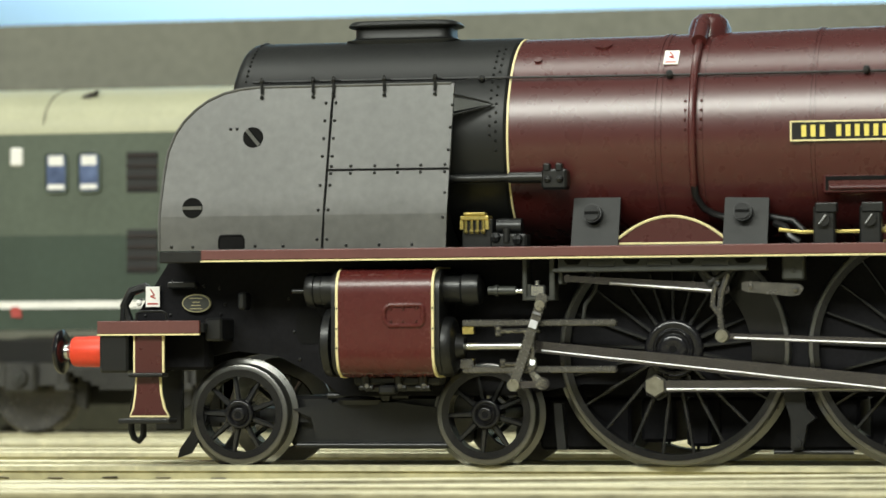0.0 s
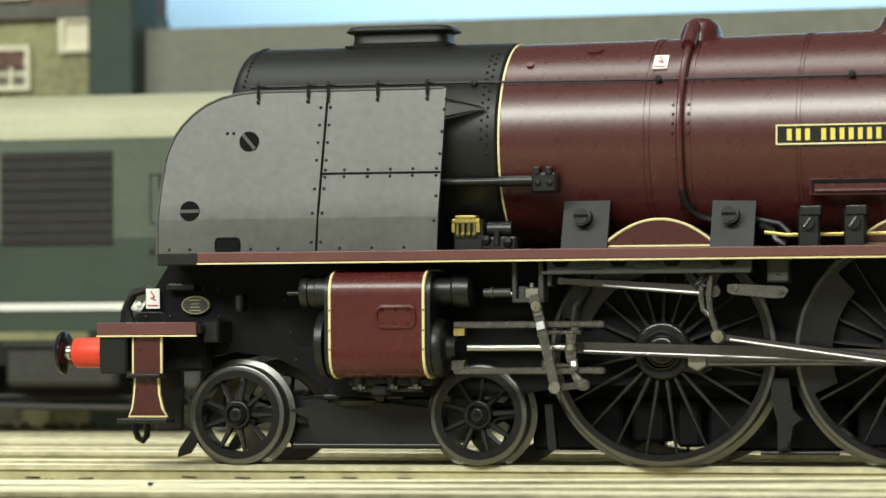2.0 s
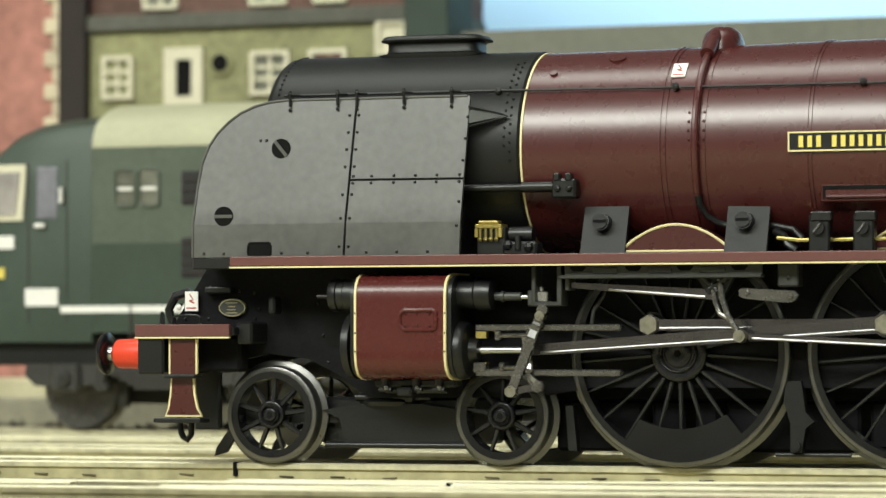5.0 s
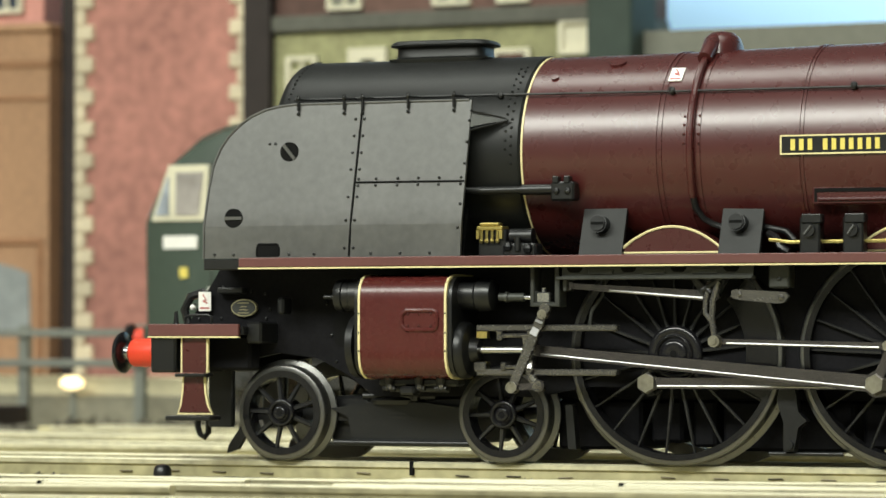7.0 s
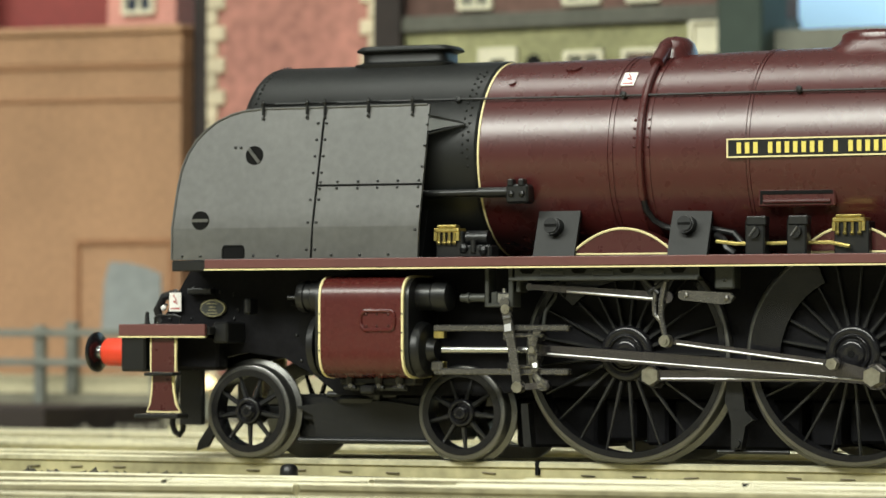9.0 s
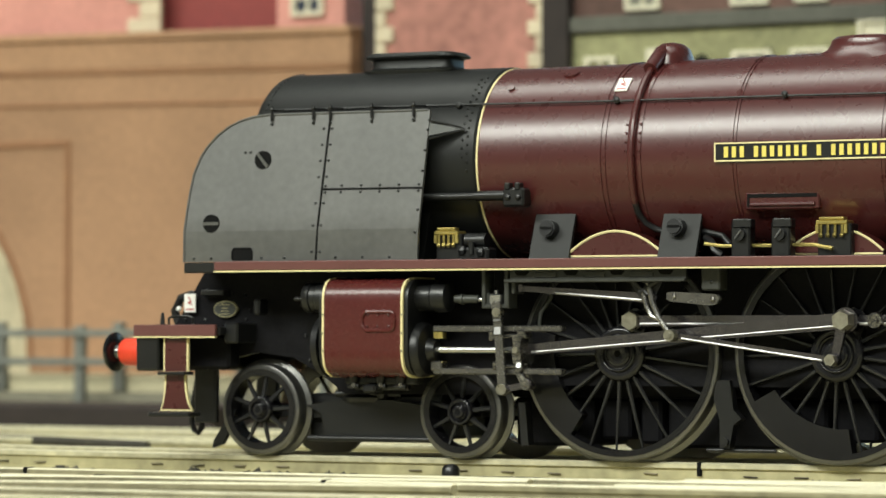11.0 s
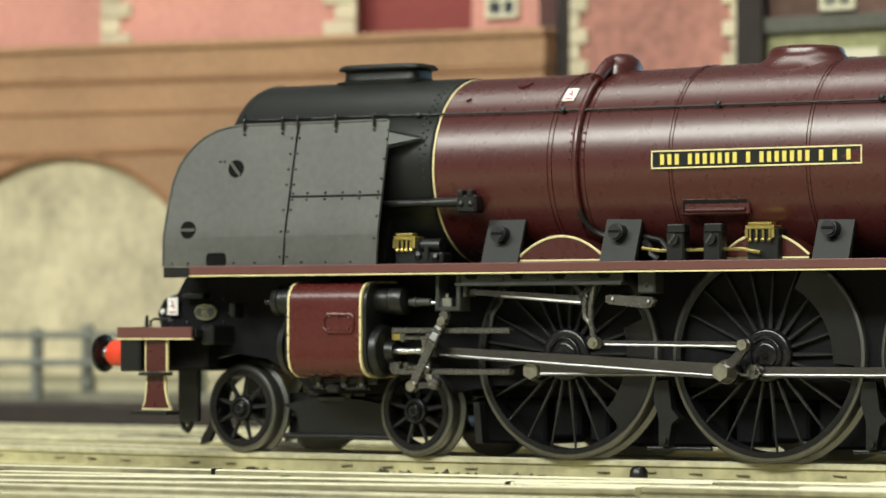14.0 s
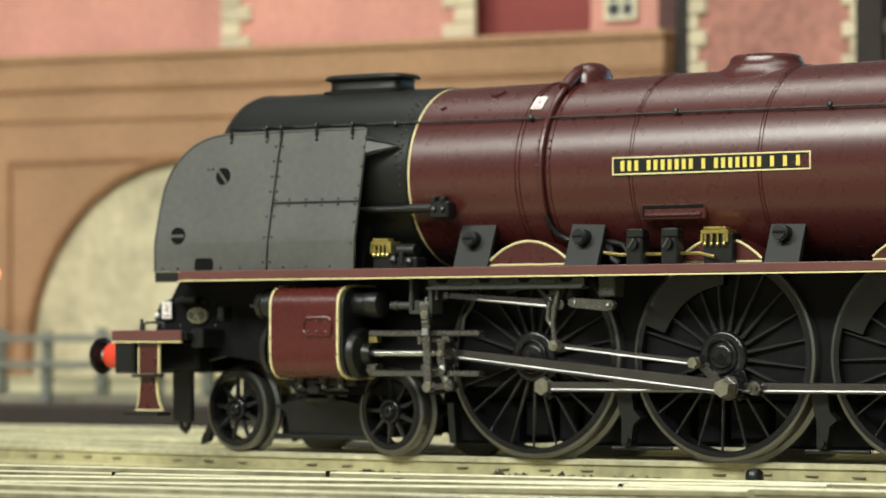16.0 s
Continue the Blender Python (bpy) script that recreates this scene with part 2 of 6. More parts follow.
def thing(name, label, category, group="", at=(0, 0, 0), kind=""):
    ob = new(name)
    ob.location = Vector(at) * K
    ob.empty_display_size = 0.01
    return tagged(ob, label, category, group, kind)


# ---- the line on which the locomotive runs ----
BEND, BEND2 = 0.013388, -0.000937
TRAVEL = ((0.0, 0.000), (0.5, 0.449), (1.0, 0.898), (1.5, 1.346), (2.0, 1.790), (2.5, 2.233), (3.0, 2.677), (3.5, 3.123), (4.0, 3.572),
          (4.5, 4.010), (5.0, 4.441), (5.5, 4.870), (6.0, 5.298),
          (6.5, 5.726), (7.0, 6.161), (7.5, 6.590), (8.0, 7.024), (8.5, 7.441), (9.0, 7.877), (9.5, 8.305), (10.0, 8.738), (10.5, 9.170), (11.0, 9.603),
          (11.5, 10.037), (12.0, 10.485), (12.5, 10.917), (13.0, 11.355), (13.5, 11.781), (14.0, 12.217), (14.5, 12.647), (15.0, 13.076),
          (15.5, 13.497), (16.0, 13.928))


def gone(t):
    return float(np.interp(t, [a for a, _ in TRAVEL], [b for _, b in TRAVEL]))


def heading(s):
    return BEND * s + BEND2 * s * s


def loco_place(s):
    """x, y of the leading driving axle and the heading in radians after a run of s."""
    u = np.linspace(0, s, 200)
    a = heading(u)
    return 4.0 - float(np.mean(np.cos(a)) * s), -float(np.mean(np.sin(a)) * s), heading(s)


def line_y(x):
    """The middle of the main line at x."""
    s = 4.0 - x
    if s <= 0:
        return 0.0
    if s <= 14:
        return -(BEND * s * s / 2 + BEND2 * s ** 3 / 3)
    d = min(s - 14, 14)
    return -(BEND * 98 + BEND2 * 14 ** 3 / 3) + 0.0155 * d * d + (s - 14 - d) * 0.43

# ---- ground and tracks ----
GROUND_Z = -0.34
bm = bmesh.new()
box(bm, -140, 130, -70, 40, GROUND_Z - 0.6, GROUND_Z)
tagged(part("ground", bm, M_BALLAST, None), "pale ballasted baseboard of a model railway", "ground", kind="structure")


def rail_pair(parent, centre, x0, x1, step, half=0.63, web_material=None):
    sec = [(-0.10, GROUND_Z + 0.12), (0.10, GROUND_Z + 0.12), (0.09, GROUND_Z + 0.14), (0.026, GROUND_Z + 0.17), (0.026, -0.075), (0.055, -0.055), (0.055, -0.030), (0.055, -0.014), (0.038, 0.0),
           (-0.038, 0.0), (-0.055, -0.014), (-0.055, -0.030), (-0.055, -0.055), (-0.026, -0.075), (-0.026, GROUND_Z + 0.17), (-0.09, GROUND_Z + 0.14)]
    web = {0, 1, 2, 3, 12, 13, 14, 15}
    side_faces = {4, 5, 10, 11}
    n = len(sec)
    for side in (-1, 1):
        bm = bmesh.new()
        xs = np.arange(x0, x1 + 0.01, step)
        rings = [[bm.verts.new((x, centre(x) + side * half + a, b)) for a, b in sec] for x in xs]
        for p, q in zip(rings, rings[1:]):
            for i in range(n):
                f = bm.faces.new((p[i], p[(i + 1) % n], q[(i + 1) % n], q[i]))
                f.material_index = 1 if i in web else 2 if i in side_faces else 0
        bm.faces.new(rings[0])
        bm.faces.new(rings[-1][::-1])
        bmesh.ops.recalc_face_normals(bm, faces=bm.faces[:])
        ob = part("rail", bm, M_RAIL, parent, smooth=0)
        ob.data.materials.append(web_material or M_WEB)
        ob.data.materials.append(web_material or M_HEADSIDE)


def sleepers(parent, centre, x0, x1, gap=0.62, width=0.26):
    bm = bmesh.new()
    box(bm, -width / 2, width / 2, -1.2, 1.2, GROUND_Z - 0.05, GROUND_Z + 0.14, 0.012)
    me = mesh_of("sleeper", bm, M_SLEEPER, 0)
    x = x0
    while x < x1:
        ob = new("sleeper", me)
        ob.parent = parent
        a = math.atan2(centre(x + 0.1) - centre(x - 0.1), 0.2)
        ob.matrix_basis = pose(x * K, centre(x) * K, 0, 0, 0, math.degrees(a))
        x += gap


LINES = [("main", line_y, -40, 26), ("near", lambda x: -5.95 + 0.05 * (x + 4), -30, 22), ("front", lambda x: -9.7 + 0.05 * (x + 4), -24, 16),
         ("second", lambda x: 3.7, -44, 26), ("third", lambda x: 7.3, -50, 26), ("siding", lambda x: 10.93, -15.5, 26)]
TRACKS = []
for nm, fn, a, b in LINES:
    tr = thing("railway_track", "pale nickel-silver model rails on weathered sleepers", "track", "parallel tracks", kind="structure")
    rail_pair(tr, fn, a, b, 0.5, web_material=M_SHADYWEB if nm in ("near", "front") else None)
    TRACKS.append((tr, fn, a, b))

# crossover rails between the main line and the nearer one
cross = thing("crossover_track", "diverging point rails between two model tracks", "track", kind="structure")
rail_pair(cross, lambda x: -5.6 + 5.6 * (lambda u: u * u * (3 - 2 * u))(min(1, max(0, (x + 5) / 24))), -3, 13, 0.5, web_material=M_SHADYWEB)
cross2 = thing("crossover_track", "diverging point rails between two model tracks", "track", kind="structure")
rail_pair(cross2, lambda x: -9.4 + 3.6 * (lambda u: u * u * (3 - 2 * u))(min(1, max(0, (x + 16) / 16))), -14, -4, 0.5, web_material=M_SHADYWEB)

# dark fishplates and a point pin
for x, y in ((-4.76, line_y(-4.76) - 0.63), (-9.2, -5.58), (-7.6, -6.75), (-5.4, -6.65), (-0.9, -5.17), (-10.6, -6.9)):
    tagged(boxed("rail_joiner", M_DARK, None, (x - 0.02, x + 0.02, y - 0.066, y + 0.066, -0.13, 0.006), 0.006),
           "dark rail joint between two rail lengths", "rail joint", "rail joints")
bm = bmesh.new()
lathe(bm, [(-0.3, 0.085), (-0.13, 0.09), (-0.085, 0.085), (-0.055, 0.06), (-0.045, 0.02)], "z", (-7.2, -1.45, 0), 14)
tagged(part("track_pin", bm, M_BLACK, None), "round black track pin between the rails", "pin")
tagged(simple("point_rod", M_DARK, None, lambda bm: tube(bm, [(-7.1, -1.5, -0.19), (-6.4, -1.5, -0.18), (-5.6, -1.46, -0.19)], 0.03, 8)), "thin dark rod lying beside the rail", "point rod")
tagged(simple("conduit", M_LUMP, None, lambda bm: (box(bm, -17.3, -16.6, 3.2, 3.4, -0.3, 0.02, 0.02), rod(bm, (-16.7, 3.3, -0.02), (-13.6, 2.7, -0.06), 0.05))), "dark conduit lying between the far rails", "conduit")

# ---- background ----
BACK = 17.0
sky = bmesh.new()
box(sky, -150, 140, 24.0, 24.4, -2, 13)
tagged(part("backdrop", sky, M_SKY, None), "plain light blue painted sky board with an added glow", "backdrop", kind="structure")
bm = bmesh.new()
box(bm, -9.55, 60, BACK, BACK + 0.6, GROUND_Z, 5.68)
tagged(part("wall_backscene", bm, M_GREYWALL, None), "long grey-brown stone wall behind the tracks", "wall", kind="structure")
tagged(boxed("dark_post", M_PILLAR, None, (-10.25, -9.55, BACK - 0.5, BACK + 0.5, GROUND_Z, 9.5), 0.03), "tall dark green post beside the stone wall", "post")


def window(parent, x0, x1, z0, z1, y, bars_x=2, bars_z=3, glass=M_GLASSY):
    w = simple("window", glass, parent, lambda bm: box(bm, x0, x1, y - 0.03, y + 0.02, z0, z1))
    def frame_bars(bm):
        t = 0.07
        for a in (x0 - t, x1):
            box(bm, a, a + t, y - 0.1, y + 0.02, z0 - t, z1 + t)
        for c in (z0 - t, z1):
            box(bm, x0, x1, y - 0.1, y + 0.02, c, c + t)
        for i in range(1, bars_x):
            c = x0 + (x1 - x0) * i / bars_x
            box(bm, c - 0.025, c + 0.025, y - 0.07, y, z0, z1)
        for i in range(1, bars_z):
            c = z0 + (z1 - z0) * i / bars_z
            box(bm, x0, x1, y - 0.065, y, c - 0.025, c + 0.025)
    simple("window_frame", M_WINDOW, w, frame_bars)
    return w


cottage = thing("cottage", "yellow-green rendered cottage with cream sash windows", "house")
boxed("wall", M_COTTAGE, cottage, (-16.1, -10.35, BACK, BACK + 3, GROUND_Z, 5.86), 0.02)
boxed("fascia", M_FASCIA, cottage, (-16.1, -10.35, BACK - 0.12, BACK + 3.1, 5.86, 6.10), 0.02, "grey fascia board")
boxed("upper_wall", M_BROWNBRICK, cottage, (-16.1, -10.35, BACK + 0.1, BACK + 3, 6.10, 8.6), 0.02, "dark red brick upper storey")
simple("roof", M_SHADE, cottage, lambda bm: prism_x(bm, [(BACK - 0.35, 8.6), (BACK + 1.6, 10.0), (BACK + 3.4, 8.6)], -16.1, -10.3))
for a, b in ((-14.66, -14.22), (-12.9, -12.42), (-11.85, -11.46)):
    window(cottage, a, b, 6.25, 7.2, BACK + 0.1, glass=M_PALEGLASS)
simple("window_blind", M_BROWNBRICK, cottage, lambda bm: box(bm, -11.84, -11.44, BACK - 0.075, BACK - 0.06, 5.18, 5.40))
for a, b, gl in ((-12.83, -12.33, M_PALEGLASS), (-11.88, -11.4, M_PALEGLASS), (-15.3, -14.92, M_COTTAGE)):
    window(cottage, a, b, 4.9, 5.42, BACK, glass=gl)
window(cottage, -10.8, -10.42, 5.44, 5.82, BACK, 1, 1, M_WINDOW)
simple("door", M_DARK, cottage, lambda bm: box(bm, -14.12, -13.86, BACK - 0.06, BACK, 4.85, 5.4))
simple("door_frame", M_WINDOW, cottage, lambda bm: (box(bm, -14.32, -14.12, BACK - 0.1, BACK, 4.6, 5.58), box(bm, -13.86, -13.68, BACK - 0.1, BACK, 4.6, 5.58),
       box(bm, -14.12, -13.86, BACK - 0.1, BACK, 5.4, 5.58), box(bm, -14.12, -13.86, BACK - 0.1, BACK, 4.6, 4.85)))
simple("round_frame", M_COTTAGE, cottage, lambda bm: lathe(bm, [(BACK - 0.06, 0.19), (BACK, 0.22)], "y", (-13.4, 0, 5.33), 24))
simple("round_window", M_DARK, cottage, lambda bm: rod(bm, (-13.4, BACK - 0.08, 5.33), (-13.4, BACK, 5.33), 0.13))


def quoins(parent, x, y, z0, z1, side=1, h=0.25, w=0.32, n=0.18):
    """Corner blocks, long and short by turns, toothed inwards from the corner x."""
    z, i = z0, 0
    while z < z1:
        far = x + side * (w if i % 2 else n)
        boxed("quoin", M_QUOIN, parent, (min(x, far), max(x, far), y - 0.07, y + 0.02, z + 0.006, min(z + h, z1) - 0.006), 0.02)
        z += h
        i += 1


brick_house = thing("brick_house", "red brick house with pale stone quoins", "house")
boxed("wall", M_REDB, brick_house, (-19.1, -16.1, BACK, BACK + 3, GROUND_Z, 10), 0.02)
quoins(brick_house, -19.1, BACK, 0.6, 10)
quoins(brick_house, -16.05, BACK, 0.6, 10, -1)
# two dark boxes put the shade beside the house into colour
tagged(boxed("dark_recess", M_SHADE, None, (-19.55, -19.12, BACK + 0.3, BACK + 2, GROUND_Z, 10)), "dark strip painted as the shade between two buildings", "recess", kind="structure")
tagged(boxed("dark_recess", M_SHADE, None, (-16.045, -15.60, BACK - 0.2, BACK - 0.02, GROUND_Z, 10)), "dark strip painted as the shade at the corner of the house", "recess", kind="structure")

# retaining wall with a filled arch, its upper building behind the parapet
AX, AZ, AR = -29.37, 0.84, 3.54
wall = thing("retaining_wall", "brown brick retaining wall with a stone-filled arch", "wall", kind="structure")


def arched(bm):
    z1 = 5.55
    pts = [(-60, GROUND_Z), (AX - AR, GROUND_Z), (AX - AR, AZ)]
    pts += [(AX - AR * math.cos(a), AZ + AR * math.sin(a)) for a in np.linspace(0, math.pi, 33)[1:-1]]
    pts += [(AX + AR, AZ), (AX + AR, GROUND_Z), (-19.6, GROUND_Z), (-19.6, z1), (-60, z1)]
    prism(bm, pts, BACK, BACK + 1.2)


simple("wall_face", M_BRICKWALL, wall, arched)
boxed("string_course", M_BRICKLINE, wall, (-60, -19.58, BACK - 0.05, BACK, 5.475, 5.53), 0.015)
boxed("parapet", M_BRICKWALL, wall, (-60, -19.58, BACK - 0.02, BACK + 0.5, 5.55, 6.02), 0.02)
boxed("coping", M_BRICKWALL, wall, (-60, -19.56, BACK - 0.09, BACK + 0.6, 6.02, 6.16), 0.03)
boxed("lower_course", M_BRICKLINE, wall, (-60, -19.58, BACK - 0.04, BACK, 4.95, 5.005), 0.015)
simple("painted_patch", M_POSTER, wall, lambda bm: prism(bm, [(-21.05, 1.3), (-19.92, 1.3), (-19.95, 2.22), (-20.2, 2.32), (-20.55, 2.40), (-20.9, 2.42), (-21.0, 2.1)], BACK - 0.03, BACK - 0.001), "blue-grey painted patch")


def ring(bm):
    for r0, r1, y in ((AR - 0.02, AR + 0.09, BACK - 0.04),):
        pts = [(AX + r1 * math.cos(a), AZ + r1 * math.sin(a)) for a in np.linspace(0, math.pi, 33)]
        pts += [(AX + r0 * math.cos(a), AZ + r0 * math.sin(a)) for a in np.linspace(math.pi, 0, 33)]
        prism(bm, pts, y, BACK + 0.115)


simple("arch_ring", M_BRICKLINE, wall, ring)
boxed("stone_infill", M_ARCH, wall, (AX - AR, AX + AR, BACK + 0.12, BACK + 0.5, GROUND_Z, AZ + AR))
for x0, x1, z1 in ((-21.55, -19.7, 2.78), (-33.4, -25.0, 4.48)):
    boxed("panel_edge", M_BRICKLINE, wall, (x0, x0 + 0.1, BACK - 0.05, BACK, GROUND_Z, z1), 0.01)
    boxed("panel_edge", M_BRICKLINE, wall, (x1 - 0.1, x1, BACK - 0.05, BACK, GROUND_Z, z1), 0.01)
    boxed("panel_edge", M_BRICKLINE, wall, (x0 + 0.1, x1 - 0.1, BACK - 0.05, BACK, z1 - 0.1, z1), 0.01)

for ob in wall.children:
    if ob.name.split(".")[0] in ("string_course", "parapet", "coping", "lower_course", "wall_face"):
        for v in ob.data.vertices:
            if v.co.z > 4.9 * K:
                v.co.z -= 0.0142 * (v.co.x + 19.5 * K)

terrace = thing("terrace_house", "pink brick terrace above the retaining wall with pale quoins", "house")
boxed("wall", M_PINK, terrace, (-60, -24.05, BACK + 0.9, BACK + 4, 5.6, 11), 0.02)
boxed("wall", M_DARKRED, terrace, (-24.05, -21.55, BACK + 1.3, BACK + 4, 5.6, 11), 0.02)
boxed("wall", M_PINK, terrace, (-21.55, -20.25, BACK + 0.9, BACK + 4, 5.6, 11), 0.02)
for x, sd in ((-29.2, 1), (-23.8, -1)):
    quoins(terrace, x, BACK + 0.9, 6.0, 11, sd, 0.27, 0.66, 0.42)
window(terrace, -21.15, -20.68, 6.5, 7.2, BACK + 0.9)

fence = thing("post_and_rail_fence", "grey two-rail fence along the far edge of the tracks", "fence")
FY = 15.0
for x in list(np.arange(-40.5, -20, 2.45)) + [-18.80, -16.80]:
    boxed("post", M_FENCE, fence, (x - 0.085, x + 0.085, FY - 0.08, FY + 0.08, GROUND_Z, 1.40), 0.02)
for z in (1.28, 0.83):
    boxed("rail", M_FENCE, fence, (-42, -16.67, FY - 0.15, FY - 0.08, z - 0.058, z + 0.058), 0.01)
fence_back = thing("post_and_rail_fence", "lower grey fence set behind the front one", "fence")
for x in np.arange(-41.80, -20, 2.33):
    boxed("post", M_FENCE, fence_back, (x - 0.09, x + 0.09, 15.72, 15.88, 0.335, 1.46), 0.02)
boxed("rail", M_FENCE, fence_back, (-43, -19, 15.66, 15.72, 1.24, 1.34), 0.01)
for nm, x, y, z, r, m in (("yard_lamp", -18.28, 15.5, 0.53, 0.16, M_WARM), ("signal_lamp", -32.6, 15.5, 2.42, 0.22, M_AMBER)):
    lampo = thing(nm, "small glowing lamp on a short grey post", "lamp")
    simple("bulb", m, lampo, lambda bm: lathe(bm, [(-0.62 * r, 0.3 * r), (-0.4 * r, 0.95 * r), (-0.1 * r, 1.15 * r), (0.2 * r, 1.1 * r), (0.5 * r, 0.75 * r), (0.62 * r, 0.3 * r)], "z", (x, y, z), 16), "glowing bulb")
    simple("post", M_FENCE, lampo, lambda bm: rod(bm, (x, y + 0.05, GROUND_Z), (x, y + 0.05, z - r * 0.8), 0.06), "grey lamp post")
bm = bmesh.new()
box(bm, -60, -11, 15.9, 16.9, GROUND_Z, 0.62, 0.03)
tagged(part("low_wall", bm, M_KERB, None), "low cream-coloured platform wall behind the fence", "wall", kind="structure")
bm = bmesh.new()
box(bm, -60, -11, 15.55, 15.9, GROUND_Z, 0.34, 0.03)
tagged(part("platform_step", bm, M_STRIP, None), "grey step along the foot of the platform wall", "kerb", kind="structure")
# low slab in one dark colour below the fence
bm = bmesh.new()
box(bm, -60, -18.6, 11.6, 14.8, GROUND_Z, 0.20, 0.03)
tagged(part("dark_edge", bm, M_SHADE, None), "long dark slab below the fence", "ground edge", kind="structure")

# ---- green diesel standing on the siding ----
DY = 10.93
diesel = thing("diesel_locomotive", "two-tone green model diesel with pale grey roof standing on a siding", "locomotive")
S0 = DY - 1.33


def shell(bm, z0, z1, x0, x1, bulge=0.0):
    prism_x(bm, [(S0, z0), (S0 - bulge, (z0 + z1) / 2), (S0, z1), (2 * DY - S0, z1), (2 * DY - S0 + bulge, (z0 + z1) / 2), (2 * DY - S0, z0)], x0, x1)


DX0, DX1, CX1 = -13.46, 6.5, -11.75
simple("lower_body", M_GREEN, diesel, lambda bm: shell(bm, 1.27, 2.42, CX1, DX1))
simple("upper_body", M_GREENTOP, diesel, lambda bm: shell(bm, 2.42, 3.66, CX1, DX1))


def roof(bm):
    pts = [(S0, 3.66)] + [(DY - 1.33 * math.cos(a), 3.66 + 0.62 * math.sin(a) ** 0.8) for a in np.linspace(0.12, math.pi - 0.12, 15)] + [(2 * DY - S0, 3.66)]
    prism_x(bm, pts, CX1, DX1)


simple("roof", M_ROOF, diesel, roof)
boxed("white_band", M_WHITE, diesel, (-12.2, DX1, S0 - 0.012, S0 + 0.05, 1.53, 1.62), 0.0)
boxed("underframe", M_BLACK, diesel, (DX0 + 0.2, DX1, S0 + 0.15, DY + 1.1, 0.85, 1.16), 0.03)


def cab(bm):
    lower = [(-13.72, 1.3), (-13.74, 2.72), (-13.40, 3.44), (-13.22, 3.66), (-12.95, 3.86), (-12.6, 3.98), (-12.2, 4.04), (CX1 - 0.004, 4.07), (CX1 - 0.004, 1.15), (-13.6, 1.15)]
    n = len(lower)
    for_y = []
    for y, inset in ((S0 + 0.0, 0.10), (S0 + 0.10, 0.03), (S0 + 0.3, 0.0), (2 * DY - S0 - 0.3, 0.0), (2 * DY - S0 - 0.1, 0.03), (2 * DY - S0, 0.10)):
        for_y.append([bm.verts.new((x + (inset if x < DX0 + 0.9 else 0), y, z - (inset * 3.6 if z > 3.6 else 0))) for x, z in lower])
    bm.faces.new(for_y[0])
    bm.faces.new(for_y[-1][::-1])
    for a, b in zip(for_y, for_y[1:]):
        for i in range(n):
            bm.faces.new((a[i], a[(i + 1) % n], b[(i + 1) % n], b[i]))
    bmesh.ops.recalc_face_normals(bm, faces=bm.faces[:])


simple("cab", M_GREEN, diesel, cab)
simple("side_window", M_CABSIDE, diesel, lambda bm: box(bm, -12.55, -12.25, S0 - 0.02, S0 + 0.05, 2.75, 3.42, 0.01), "grey cab side window")
simple("windscreen", M_LITGLASS, diesel, lambda bm: prism(bm, [(-13.75, 2.80), (-13.44, 3.42), (-13.38, 3.40), (-13.69, 2.78)], S0 + 0.22, DY + 1.1), "pale cab windscreen")
simple("windscreen_frame", M_WINDOW, diesel, lambda bm: (prism(bm, [(-13.56, 2.73), (-13.30, 3.46), (-12.70, 3.46), (-12.75, 2.73)], S0 - 0.03, S0 + 0.02),), "cream window surround")
simple("cab_interior_glass", M_CABGLASS, diesel, lambda bm: prism(bm, [(-13.19, 2.80), (-13.18, 3.36), (-12.78, 3.36), (-12.85, 2.80)], S0 - 0.05, S0 + 0.02), "pale quarter light")
simple("screen_pane", M_LITGLASS, diesel, lambda bm: prism(bm, [(-13.49, 2.80), (-13.31, 3.30), (-13.29, 3.30), (-13.29, 2.80)], S0 - 0.05, S0))
simple("cab_door_line", M_SHADE, diesel, lambda bm: (box(bm, -12.68, -12.665, S0 - 0.006, S0 + 0.02, 1.4, 3.5), box(bm, -12.12, -12.105, S0 - 0.006, S0 + 0.02, 1.4, 3.5)))
simple("door_handle", M_WHITE, diesel, lambda bm: (rod(bm, (-12.56, S0 - 0.04, 2.66), (-12.42, S0 - 0.04, 2.66), 0.03), rod(bm, (-12.18, S0 - 0.05, 2.95), (-12.18, S0 - 0.05, 3.15), 0.025)))
simple("roof_seam", M_SHADE, diesel, lambda bm: (prism(bm, [(-5.17, 4.06), (-5.0, 4.11), (-4.92, 4.2), (-5.09, 4.15)], S0 + 0.33, S0 + 0.45), tube(bm, [(-5.5, DY - 1.335 * math.cos(a), 3.66 + 0.622 * math.sin(a) ** 0.8) for a in np.linspace(0.12, 1.5, 9)], 0.008, 6)))
simple("body_hatch", M_GREEN, diesel, lambda bm: tube(bm, [(-6.62, S0 - 0.004, 2.6), (-6.62, S0 - 0.004, 3.2), (-6.2, S0 - 0.004, 3.2), (-6.2, S0 - 0.004, 2.6), (-6.62, S0 - 0.004, 2.6)], 0.014, 6))
simple("hatch_latch", M_SHADE, diesel, lambda bm: (ball(bm, (-6.6, S0, 2.25), 0.04), ball(bm, (-6.3, S0, 2.25), 0.04), box(bm, -6.5, -6.3, S0 - 0.02, S0, 3.0, 3.18, 0.02)))
for x in (-11.2, -6.9, -3.0):
    boxed("solebar_join", M_SHADE, diesel, (x, x + 0.03, S0 - 0.016, S0 + 0.02, 1.16, 1.62))
boxed("number_bar", M_WHITE, diesel, (-13.385, -12.88, S0 - 0.02, S0 + 0.02, 2.365, 2.535), 0.0, "white number bar")
